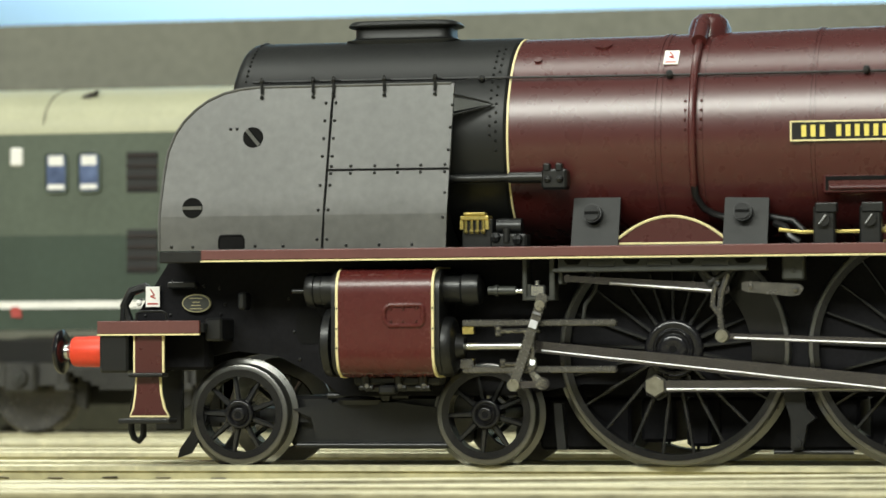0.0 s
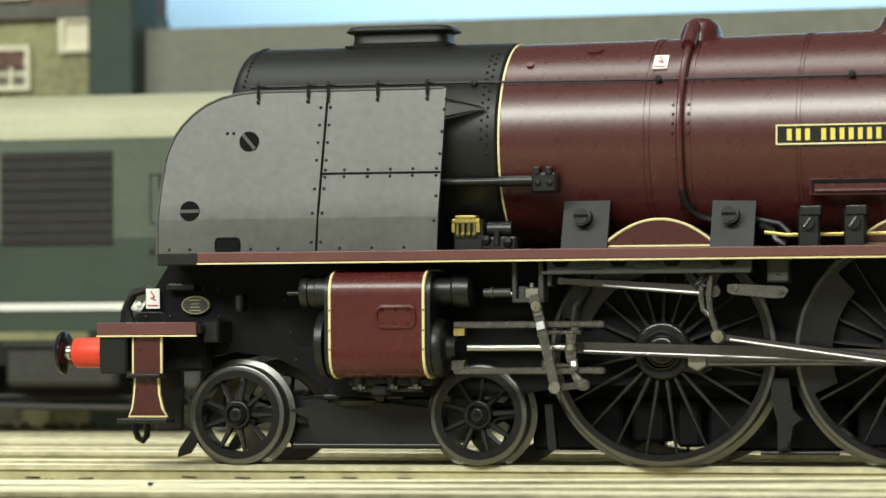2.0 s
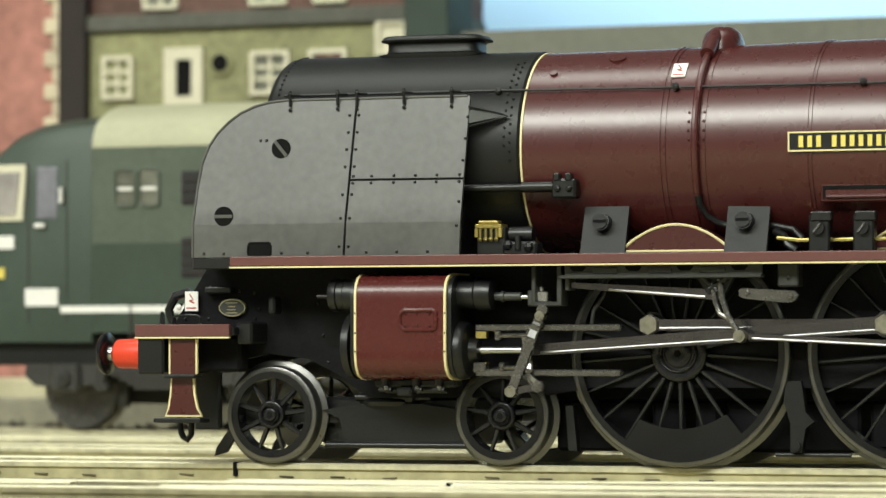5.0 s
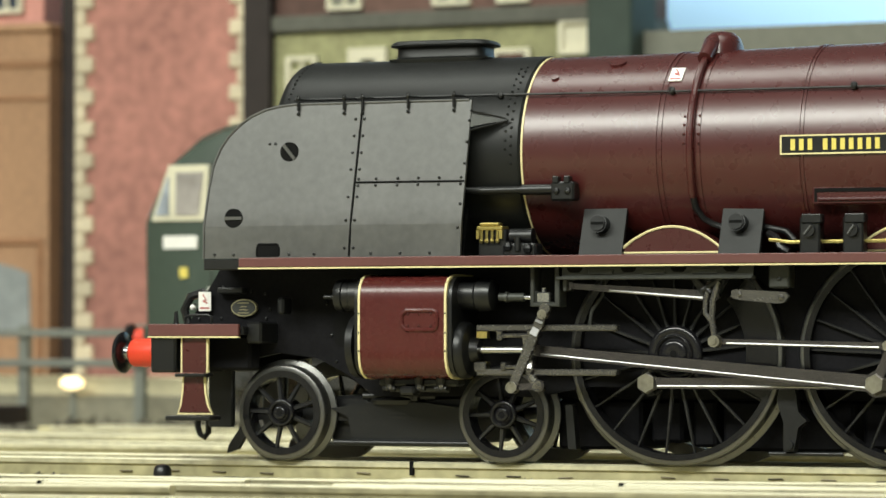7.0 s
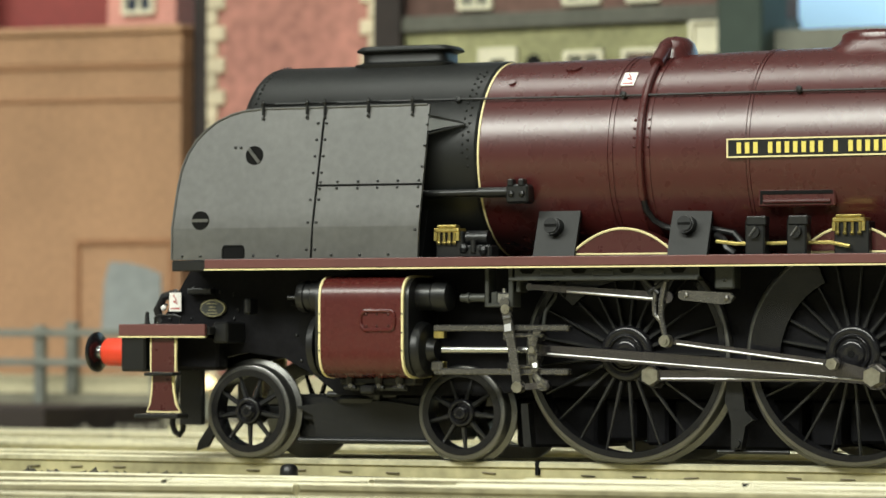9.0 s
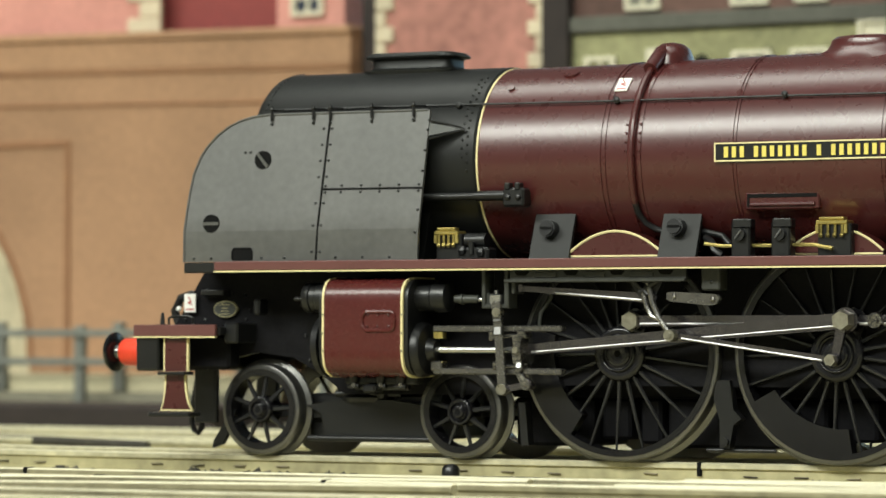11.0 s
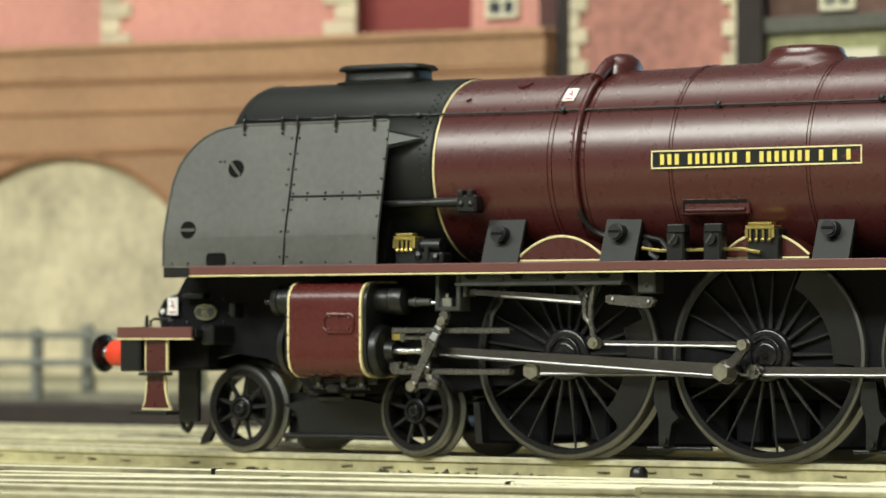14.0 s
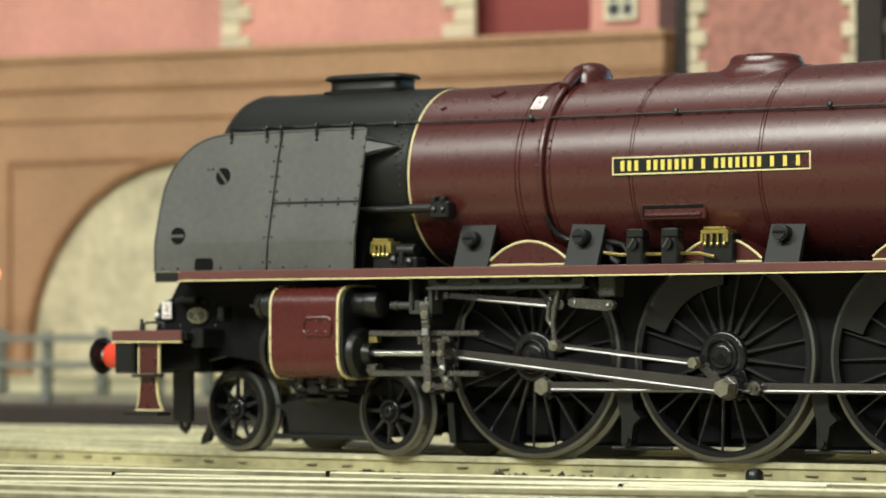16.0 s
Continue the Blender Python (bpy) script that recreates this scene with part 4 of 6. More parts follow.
def on_footplate_bracket(x0, x1):
    br = simple("cover_plate", M_MATT, loco, lambda bm: prism_x(bm, [(-0.97, 1.93), (-0.80, 2.37), (-0.76, 2.37), (-0.91, 1.93)], x0, x1))
    xm = (x0 + x1) / 2 - 0.02
    simple("bolt", M_BLACK, br, lambda bm: (rod(bm, (xm, -0.83, 2.21), (xm, -0.965, 2.23), 0.085, seg=20), rod(bm, (xm, -0.965, 2.23), (xm, -0.985, 2.232), 0.07, seg=20)))
    simple("bolt_slot", M_DARK, br, lambda bm: box(bm, xm - 0.06, xm + 0.06, -0.991, -0.97, 2.22, 2.244))


for a, b in ((3.15, 3.57), (4.50, 4.89), (6.80, 7.18)):
    on_footplate_bracket(a, b)


def splasher(x0, x1, top):
    n = 20
    arc = lambda x: 1.99 + (top - 1.99) * (1 - ((x - (x0 + x1) / 2) / ((x1 - x0) / 2)) ** 2)
    pts = [(x0, 1.93), (x0, 1.99)] + [(x, arc(x)) for x in np.linspace(x0, x1, n)[1:-1]] + [(x1, 1.99), (x1, 1.93)]
    sp = simple("splasher", M_MAROON, loco, lambda bm: prism(bm, pts, -0.90, -0.62))
    simple("splasher_lining", M_CREAM, sp, lambda bm: (tube(bm, [(x, -0.902, arc(x) - 0.006) for x in np.linspace(x0, x1, n)], 0.013, 6), rod(bm, (x0, -0.902, 1.955), (x1, -0.902, 1.955), 0.011, seg=6)))


splasher(3.545, 4.525, 2.20)
splasher(5.80, 6.74, 2.20)
splasher(7.95, 8.95, 2.20)

# lubricators and pipes on the footplate
def brass_box(x0, x1, z1, y):
    lb = simple("lubricator", M_BLACK, loco, lambda bm: box(bm, x0 + 0.01, x1 + 0.03, y + 0.03, y + 0.22, 1.925, z1 - 0.06, 0.01), "brass-topped oil lubricator")
    simple("brass_top", M_BRASS, lb, lambda bm: (box(bm, x0, x1, y, y + 0.18, z1 - 0.07, z1 - 0.03, 0.008), box(bm, x0 + 0.03, x1 - 0.03, y, y + 0.1, z1 - 0.028, z1, 0.008),
           box(bm, x0, x0 + 0.03, y, y + 0.05, z1 - 0.15, z1 - 0.07), box(bm, x1 - 0.03, x1, y, y + 0.05, z1 - 0.15, z1 - 0.07)))
    n = 4
    for i in range(n):
        xx = x0 + 0.05 + (x1 - x0 - 0.1) * i / (n - 1)
        simple("oil_pipe", M_BRASS, lb, lambda bm: (rod(bm, (xx, y + 0.01, z1 - 0.19), (xx, y + 0.01, z1 - 0.07), 0.014, seg=6), ball(bm, (xx, y + 0.0, z1 - 0.17), 0.022, 6)))


brass_box(2.17, 2.43, 2.245, -1.06)
brass_box(6.12, 6.43, 2.295, -1.02)
simple("front_valve", M_BLACK, loco, lambda bm: (rod(bm, (2.50, -1.0, 2.12), (2.72, -1.0, 2.12), 0.07), box(bm, 2.45, 2.78, -1.1, -0.9, 1.925, 2.05, 0.02), ball(bm, (2.5, -1.1, 2.02), 0.05), ball(bm, (2.7, -1.1, 2.0), 0.05),
       rod(bm, (2.6, -1.1, 1.98), (2.6, -1.1, 2.1), 0.03)))
for x0 in (5.31, 5.71):
    sb = simple("sandbox_filler", M_BLACK, loco, lambda bm: (box(bm, x0, x0 + 0.19, -1.1, -0.95, 1.925, 2.26, 0.015), box(bm, x0 + 0.02, x0 + 0.21, -1.12, -1.0, 2.2, 2.285, 0.01)))
    simple("lid_bolt", M_BLACK, sb, lambda bm: rod(bm, (x0 + 0.09, -1.14, 2.14), (x0 + 0.09, -1.09, 2.14), 0.06))
    simple("lid_slot", M_DEFLECTOR, sb, lambda bm: tube(bm, [(x0 + 0.06, -1.145, 2.1), (x0 + 0.12, -1.145, 2.18)], 0.012, 6))
simple("copper_pipe", M_BRASS, loco, lambda bm: (tube(bm, [(5.0, -1.0, 2.06), (5.2, -1.02, 2.035), (6.1, -1.02, 2.04), (6.3, -1.05, 2.0)], 0.018, 6),))
simple("drain_pipes", M_BLACK, loco, lambda bm: (tube(bm, [(4.95, -0.85, 2.12), (5.05, -0.95, 2.08), (5.1, -1.0, 2.0), (5.18, -1.0, 1.95)], 0.035, 8),))

# nameplate on the boiler side, its lettering as plain bars
np_part = simple("nameplate", M_BLACK, loco, lambda bm: box(bm, 5.105, 7.345, -1.012, -0.92, 2.825, 3.005, 0.012), "black nameplate with raised yellow lettering bars")
simple("plate_border", M_CREAM, np_part, lambda bm: (box(bm, 5.105, 7.345, -1.019, -0.99, 2.990, 3.004), box(bm, 5.105, 7.345, -1.019, -0.99, 2.826, 2.840), box(bm, 5.105, 5.12, -1.019, -0.99, 2.84, 2.99), box(bm, 7.33, 7.345, -1.019, -0.99, 2.84, 2.99)))
x = 5.205
for word in (3, 7, 1, 7, 1, 1, 1):
    for i in range(word):
        boxed("letter_bar", M_YELLOW, np_part, (x, x + 0.042, -1.022, -0.99, 2.864, 2.966))
        x += 0.0805
    x += 0.062
rc = simple("hand_recess", M_MAROON, loco, lambda bm: box(bm, 5.38, 6.12, -0.925, -0.80, 2.375, 2.535, 0.012), "shallow maroon hand recess")
# dark strips paint the recess's shade along its top and front end
simple("recess_shadow_lip", M_DARK, rc, lambda bm: box(bm, 5.40, 6.10, -0.930, -0.91, 2.485, 2.522, 0.004))
simple("recess_slot", M_DARK, rc, lambda bm: box(bm, 5.40, 5.425, -0.930, -0.91, 2.40, 2.485))
simple("recess_step", M_MAROON, rc, lambda bm: tube(bm, [(5.44, -0.932, 2.425), (6.08, -0.932, 2.425)], 0.022, 10))
for nm, x, y, z, up in (("warning_flash", 4.14, -0.668, 3.60, 46), ("warning_flash", -0.77, -0.775, 1.52, 0)):
    w = simple(nm, M_WHITE, loco, lambda bm: box(bm, -0.066, 0.066, -0.006, 0.006, -0.085, 0.1), "white warning label with a red flash", at=(x - (0.0 if up == 0 else 0.13), y, z))
    w.rotation_euler = (radians(-up), 0, 0)
    simple("flash_mark", M_FLASH, w, lambda bm: (rod(bm, (-0.02, -0.007, 0.075), (0.018, -0.007, 0.02), 0.006, seg=6), rod(bm, (0.018, -0.007, 0.02), (-0.02, -0.007, 0.012), 0.006, seg=6), rod(bm, (-0.02, -0.007, 0.012), (0.03, -0.007, -0.01), 0.007, seg=6)))
    simple("flash_text", M_FLASH, w, lambda bm: box(bm, -0.05, 0.05, -0.008, 0.0, -0.065, -0.05))

# frames, front platform and cylinders
for sgn in (-1, 1):
    simple("main_frame", M_FRAME, loco, lambda bm: prism(bm, [(-0.98, 1.3), (-0.62, 1.86), (10.5, 1.86), (10.5, 0.72), (3.2, 0.72), (2.6, 0.62), (1.0, 0.62), (0.72, 0.82), (0.4, 0.98), (0.0, 1.03), (-0.4, 0.95), (-0.62, 0.85), (-1.0, 0.85)], sgn * 0.72, sgn * 0.62))
simple("frame_stretcher", M_FRAME, loco, lambda bm: (prism(bm, [(-0.95, 1.3), (-0.62, 1.84), (-0.56, 1.84), (-0.9, 1.3)], -0.62, 0.62), box(bm, -0.2, 9.5, -0.6, 0.6, 1.2, 1.3)))
simple("front_platform", M_BLACK, loco, lambda bm: (box(bm, -1.12, -0.15, -1.22, 1.22, 1.2, 1.285, 0.01), box(bm, -0.18, -0.02, -1.1, 1.1, 1.12, 1.33, 0.02)))
for sgn in (-1, 1):
    boxed("platform_edge", M_VALANCE, loco, (-1.14, -0.18, sgn * 1.225, sgn * 1.265, 1.19, 1.305), 0.006, "maroon platform edge")
    boxed("platform_lining", M_CREAM, loco, (-1.14, -0.18, sgn * 1.227, sgn * 1.268, 1.174, 1.188))
    boxed("beam_end", M_BLACK, loco, (-1.13, -0.86, sgn * 0.1, sgn * 1.235, 0.84, 1.195), 0.02, "black buffer beam")
boxed("frame_bracket", M_FRAME, loco, (-0.92, -0.2, -0.95, -0.72, 0.86, 1.2), 0.03)
simple("maker_plate", M_PLATE, loco, lambda bm: lathe(bm, [(-0.765, 0.135), (-0.72, 0.135)], "y", (-0.36, 0, 1.465), 32), "oval brass works plate")
simple("plate_face", M_BRACKET, [o for o in loco.children if o.name == "maker_plate"][0], lambda bm: lathe(bm, [(-0.772, 0.124), (-0.74, 0.124)], "y", (-0.36, 0, 1.465), 32))
pm = [o for o in loco.children if o.name == "maker_plate"][0]
for v in pm.data.vertices:
    v.co.z = 1.465 * K + (v.co.z - 1.465 * K) * 0.62
pf = pm.children[0]
for v in pf.data.vertices:
    v.co.z = 1.465 * K + (v.co.z - 1.465 * K) * 0.58
for w, z in ((0.12, 1.51), (0.07, 1.475), (0.09, 1.445), (0.12, 1.415)):
    boxed("plate_bar", M_PLATE, pf, (-0.36 - w / 2, -0.36 + w / 2, -0.778, -0.76, z - 0.004, z + 0.004))
for x, z in ((-0.86, 1.36), (-0.9, 1.5), (-0.6, 1.66), (-0.5, 1.62), (-0.3, 1.62), (-0.15, 1.6), (-0.1, 1.45), (-0.14, 1.36), (-0.62, 1.36), (0.5, 1.5), (0.55, 1.2), (0.6, 0.95), (0.85, 0.9), (0.9, 1.5)):
    ob = new("rivet", rivet_mesh)
    ob.parent, ob.location = loco, Vector((x, -0.725, z)) * K
simple("front_bracket", M_BLACK, loco, lambda bm: (box(bm, -0.62, -0.35, -0.82, -0.7, 1.6, 1.66, 0.01), box(bm, 0.1, 0.17, -1.0, -0.8, 1.4, 1.56, 0.02)))
simple("lifting_hole", M_DARK, loco, lambda bm: prism(bm, [(0.69 + 0.12 * math.copysign(abs(math.cos(u)) ** 0.6, math.cos(u)), 1.24 + 0.15 * math.copysign(abs(math.sin(u)) ** 0.6, math.sin(u))) for u in np.linspace(0, 2 * math.pi, 25)[:-1]], -0.728, -0.70))
simple("lamp_iron", M_BLACK, loco, lambda bm: (tube(bm, [(-0.82, -1.1, 1.29), (-0.82, -1.1, 1.37), (-0.78, -1.1, 1.39), (-0.58, -1.1, 1.39), (-0.54, -1.1, 1.37), (-0.54, -1.1, 1.29)], 0.013, 6), rod(bm, (-1.02, -0.9, 1.28), (-1.02, -0.9, 1.43), 0.03, 0.015, seg=6), box(bm, -1.08, -0.96, -0.96, -0.84, 1.28, 1.31)))
simple("vacuum_pipe", M_BLACK, loco, lambda bm: tube(bm, [(-1.1, -0.45, 1.3), (-1.15, -0.45, 1.45), (-1.08, -0.45, 1.58), (-0.95, -0.45, 1.62), (-0.85, -0.45, 1.55)], 0.045, 8))
simple("life_guard", M_BLACK, loco, lambda bm: (box(bm, -0.79, -0.53, -0.66, -0.58, 0.31, 0.9, 0.015), box(bm, -0.79, -0.53, 0.58, 0.66, 0.31, 0.9, 0.015)), "black plate below the buffer beam")
simple("brake_hose", M_BLACK, loco, lambda bm: tube(bm, [(-1.12, 0.06, 0.95), (-1.20, 0.07, 0.7), (-1.25, 0.07, 0.42), (-1.26, 0.07, 0.30), (-1.23, 0.07, 0.22), (-1.18, 0.07, 0.19), (-1.14, 0.07, 0.24), (-1.14, 0.07, 0.36), (-1.17, 0.07, 0.5)], 0.032, 8))
# blocks added to stop light showing through the wheels, save narrow gaps
simple("inside_gear", M_FRAME, loco, lambda bm: box(bm, 2.7, 9.2, -0.42, 0.42, 0.60, 1.25, 0.02), "dark block added between the frames")
for x0, x1, z0 in ((2.75, 3.58, 0.13), (3.67, 3.98, 0.2), (4.08, 4.30, 0.16), (4.37, 5.62, 0.13), (5.71, 6.0, 0.16), (6.09, 6.5, 0.2), (6.6, 8.0, 0.13), (8.1, 8.8, 0.15)):
    boxed("gear_block", M_FRAME, loco, (x0, x1, -0.42, 0.42, z0, 0.598), 0.03)
simple("lamp_stud", M_WHITE, loco, lambda bm: ball(bm, (-0.9, -0.78, 1.47), 0.03, 8))

# buffers
for sgn in (-1, 1):
    bf = simple("buffer", M_RED, loco, lambda bm: lathe(bm, [(-1.50, 0.125), (-1.48, 0.138), (-1.16, 0.145), (-1.12, 0.19)], "x", (0, sgn * 0.86, 1.03), 28), "bright red buffer stock")
    simple("buffer_head", M_WHEEL, bf, lambda bm: lathe(bm, [(-1.675, 0.03), (-1.662, 0.14), (-1.645, 0.185), (-1.625, 0.20), (-1.60, 0.203), (-1.585, 0.185), (-1.575, 0.07)], "x", (0, sgn * 0.86, 1.03), 32), "black oval buffer head")
    simple("shank", M_STEEL, bf, lambda bm: lathe(bm, [(-1.585, 0.075), (-1.54, 0.07), (-1.53, 0.06), (-1.44, 0.06)], "x", (0, sgn * 0.86, 1.03), 20), "bright steel buffer shank")

# footsteps
for sgn in (-1, 1):
    y = sgn * 1.2
    def flare(bm, grow=0.0, dy=0.0):
        prism(bm, [(-0.82 - grow, 1.17), (-0.53 + grow, 1.17), (-0.53 + grow, 0.84), (-0.82 - grow, 0.84)], y + sgn * dy, y - sgn * 0.03)
    def lower(bm, grow=0.0, dy=0.0):
        prism(bm, [(-0.80 - grow, 0.80), (-0.56 + grow, 0.80), (-0.55 + grow, 0.65), (-0.52 + grow, 0.52), (-0.48 + grow, 0.44 - grow), (-0.86 - grow, 0.44 - grow), (-0.83 - grow, 0.52), (-0.81 - grow, 0.65)], y + sgn * dy, y - sgn * 0.03)
    st = simple("footstep", M_CREAM, loco, lambda bm: (flare(bm), lower(bm)), "maroon footstep plate edged in cream")
    simple("footstep_face", M_MAROON, st, lambda bm: (flare(bm, -0.019, 0.006), lower(bm, -0.019, 0.006)))
    simple("tread", M_BLACK, st, lambda bm: (box(bm, -0.84, -0.51, y - 0.1, y + 0.08, 0.80, 0.835, 0.01), box(bm, -0.92, -0.44, y - 0.14, y + 0.1, 0.385, 0.43, 0.01)))

# cylinders
for sgn in (-1, 1):
    prof = [(0.7, 1.76), (1.14, 1.76), (1.24, 1.75), (1.32, 1.715), (1.37, 1.655), (1.39, 1.59), (1.395, 1.52), (1.395, 1.06), (1.388, 0.98), (1.362, 0.90), (1.31, 0.84), (1.22, 0.80), (1.1, 0.79), (0.7, 0.8)]
    cy = simple("cylinder", M_CYLINDER, loco, lambda bm: prism_x(bm, [(sgn * a, b) for a, b in prof], 1.137, 1.985), "maroon cylinder casing with cream edges")
    for xa in (1.115, 1.985):
        simple("cylinder_lining", M_CREAM, cy, lambda bm: prism_x(bm, [(sgn * (a + (0.006 if a > 1 else 0)), b + (0.006 if b > 1.3 else -0.006)) for a, b in prof], xa, xa + 0.022))
    simple("cylinder_cover", M_BLACK, cy, lambda bm: (prism_x(bm, [(sgn * a * 0.985, 1.28 + (b - 1.28) * 0.97) for a, b in prof], 1.07, 1.115), prism_x(bm, [(sgn * a * 0.985, 1.28 + (b - 1.28) * 0.97) for a, b in prof], 2.007, 2.05),
           lathe(bm, [(0.93, 0.2), (0.97, 0.3), (1.04, 0.31)], "x", (0, sgn * 1.08, 1.1), 28), lathe(bm, [(2.04, 0.27), (2.10, 0.265), (2.13, 0.24), (2.15, 0.12), (2.22, 0.09)], "x", (0, sgn * 1.08, 1.06), 28)))
    simple("valve_chest", M_BLACK, cy, lambda bm: (lathe(bm, [(0.77, 0.10), (0.785, 0.14), (0.80, 0.15), (0.86, 0.155), (0.87, 0.142), (0.93, 0.142), (0.94, 0.15), (1.06, 0.15), (1.08, 0.135), (2.2, 0.135), (2.22, 0.15), (2.3, 0.15), (2.36, 0.14), (2.38, 0.1)], "x", (0, sgn * 1.1, 1.57), 28), rod(bm, (0.64, sgn * 1.1, 1.56), (0.8, sgn * 1.1, 1.56), 0.02)))
    if sgn < 0:
        pts = [(1.735 + (a - 1.69) * 0.86, 1.337 + (b - 1.337) * 1.1) for a, b in ((1.54, 1.42), (1.86, 1.42), (1.885, 1.405), (1.895, 1.38), (1.895, 1.30), (1.885, 1.27), (1.86, 1.255), (1.54, 1.255), (1.50, 1.285), (1.485, 1.31), (1.485, 1.37), (1.50, 1.395), (1.54, 1.42))]
        simple("inspection_rim", M_CYLINDER, cy, lambda bm: tube(bm, [(a, -1.399, b) for a, b in pts], 0.021, 8))
        for xx in (1.62, 1.73, 1.85):
            for zz in (1.285, 1.395):
                simple("bolt", M_MAROON, cy, lambda bm: ball(bm, (xx, -1.398, zz), 0.014, 6))
        for xx in (1.126, 1.996):
            for zz in (0.9, 1.05, 1.22, 1.4, 1.56, 1.68):
                simple("bolt", M_BLACK, cy, lambda bm: ball(bm, (xx, -1.398 if 1.0 < zz < 1.5 else -1.35, zz), 0.010, 6))
    simple("cylinder_drain", M_BLACK, cy, lambda bm: (rod(bm, (1.02, sgn * 1.2, 0.93), (1.1, sgn * 1.2, 0.93), 0.035), box(bm, 1.2, 2.0, sgn * 0.9, sgn * 1.1, 0.72, 0.8, 0.02), rod(bm, (1.3, sgn * 1.05, 0.70), (1.9, sgn * 1.05, 0.70), 0.035), box(bm, 1.45, 1.6, sgn * 1.02, sgn * 1.2, 0.64, 0.72, 0.02)))

for k, x in enumerate((1.32, 1.62, 1.84)):
    dc = simple("drain_cock", M_BLACK, loco, lambda bm: (rod(bm, (x, -1.12, 0.80), (x, -1.12, 0.68), 0.045, 0.03, seg=10), rod(bm, (x - 0.06, -1.12, 0.70), (x + 0.07, -1.14, 0.70), 0.022, seg=8)), "black cylinder drain cock")
    simple("valve_nut", M_GUN, dc, lambda bm: rod(bm, (x + 0.02, -1.10, 0.715), (x + 0.02, -1.165, 0.715), 0.024, seg=6))

# slide bars and their brackets
for sgn in (-1, 1):
    sb = simple("slide_bar", M_SLIDE, loco, lambda bm: box(bm, 2.2, 3.58, sgn * 1.02, sgn * 1.14, 1.235, 1.295, 0.01), "dull steel slide bar")
    simple("slide_bar", M_SLIDE, loco, lambda bm: (box(bm, 2.2, 3.58, sgn * 1.02, sgn * 1.14, 0.825, 0.885, 0.01), box(bm, 2.18, 2.3, sgn * 1.0, sgn * 1.15, 0.86, 0.95, 0.01)), "dull steel slide bar")
    simple("brass_packing", M_BRASS, sb, lambda bm: (box(bm, 2.2, 2.3, sgn * 1.04, sgn * 1.12, 1.17, 1.235), box(bm, 2.2, 2.3, sgn * 1.04, sgn * 1.12, 0.885, 0.95)))
    simple("gear_bracket", M_BRACKET, loco, lambda bm: (box(bm, 2.76, 2.80, sgn * 1.0, sgn * 1.2, 1.48, 1.86, 0.008), box(bm, 3.0, 3.05, sgn * 1.0, sgn * 1.2, 1.48, 1.86, 0.008), box(bm, 2.76, 3.05, sgn * 1.0, sgn * 1.2, 1.46, 1.5, 0.008),
           box(bm, 3.08, 3.12, sgn * 1.0, sgn * 1.2, 1.6, 1.86, 0.008), box(bm, 3.05, 4.93, sgn * 1.16, sgn * 1.31, 1.705, 1.735, 0.006), box(bm, 3.1, 4.93, sgn * 1.24, sgn * 1.27, 1.73, 1.86)))
    # raised dark prisms paint the shade of pockets in the bracket
    for xx in (3.22, 3.74, 4.22, 4.72):
        simple("bracket_pocket", M_DARK, loco, lambda bm: prism(bm, [(xx - 0.07, 1.80), (xx - 0.04, 1.77), (xx + 0.05, 1.77), (xx + 0.08, 1.80), (xx + 0.08, 1.815), (xx - 0.07, 1.815)], sgn * 1.274, sgn * 1.25))
    simple("bracket_web", M_BRACKET, loco, lambda bm: (box(bm, 3.36, 3.6, sgn * 1.268, sgn * 1.285, 1.75, 1.80, 0.006), box(bm, 3.88, 4.1, sgn * 1.268, sgn * 1.285, 1.75, 1.80, 0.006), box(bm, 4.36, 4.6, sgn * 1.268, sgn * 1.285, 1.75, 1.80, 0.006)))
    simple("hanger_box", M_BRACKET, loco, lambda bm: (box(bm, 5.05, 5.24, sgn * 1.0, sgn * 1.2, 1.62, 1.86, 0.015), ball(bm, (5.15, sgn * 1.2, 1.7), 0.02)))
    simple("link_bracket", M_BLACK, loco, lambda bm: (prism(bm, [(4.28, 1.74), (4.66, 1.74), (4.56, 1.56), (4.40, 1.56)], sgn * 1.08, sgn * 1.16), rod(bm, (4.42, sgn * 1.18, 1.6), (4.60, sgn * 1.18, 1.72), 0.03), rod(bm, (4.36, sgn * 1.18, 1.72), (4.5, sgn * 1.18, 1.58), 0.028)))
    simple("reach_rod", M_SLIDE, loco, lambda bm: (prism(bm, [(4.70, 1.60), (4.75, 1.61), (5.2, 1.585), (5.24, 1.55), (5.2, 1.49), (5.12, 1.48), (4.74, 1.52), (4.7, 1.54)], sgn * 1.13, sgn * 1.2), ball(bm, (5.17, sgn * 1.2, 1.535), 0.03), ball(bm, (4.78, sgn * 1.2, 1.565), 0.025)))
    for xb in (5.02, 7.23):
        bh = simple("brake_hanger", M_BLACK, loco, lambda bm: prism(bm, [(xb, 0.78), (xb + 0.14, 0.78), (xb + 0.18, 0.5), (xb + 0.26, 0.42), (xb + 0.18, 0.36), (xb + 0.14, 0.14), (xb + 0.04, 0.14), (xb + 0.04, 0.4), (xb - 0.02, 0.6)], sgn * 0.66, sgn * 0.78))
        simple("brake_rod", M_BLACK, bh, lambda bm: rod(bm, (xb - 0.12, sgn * 0.7, 0.12), (xb + 0.58, sgn * 0.7, 0.12), 0.02))
        simple("hanger_pin", M_BLACK, bh, lambda bm: rod(bm, (xb + 0.1, sgn * 0.65, 0.2), (xb + 0.1, sgn * 0.82, 0.2), 0.04))
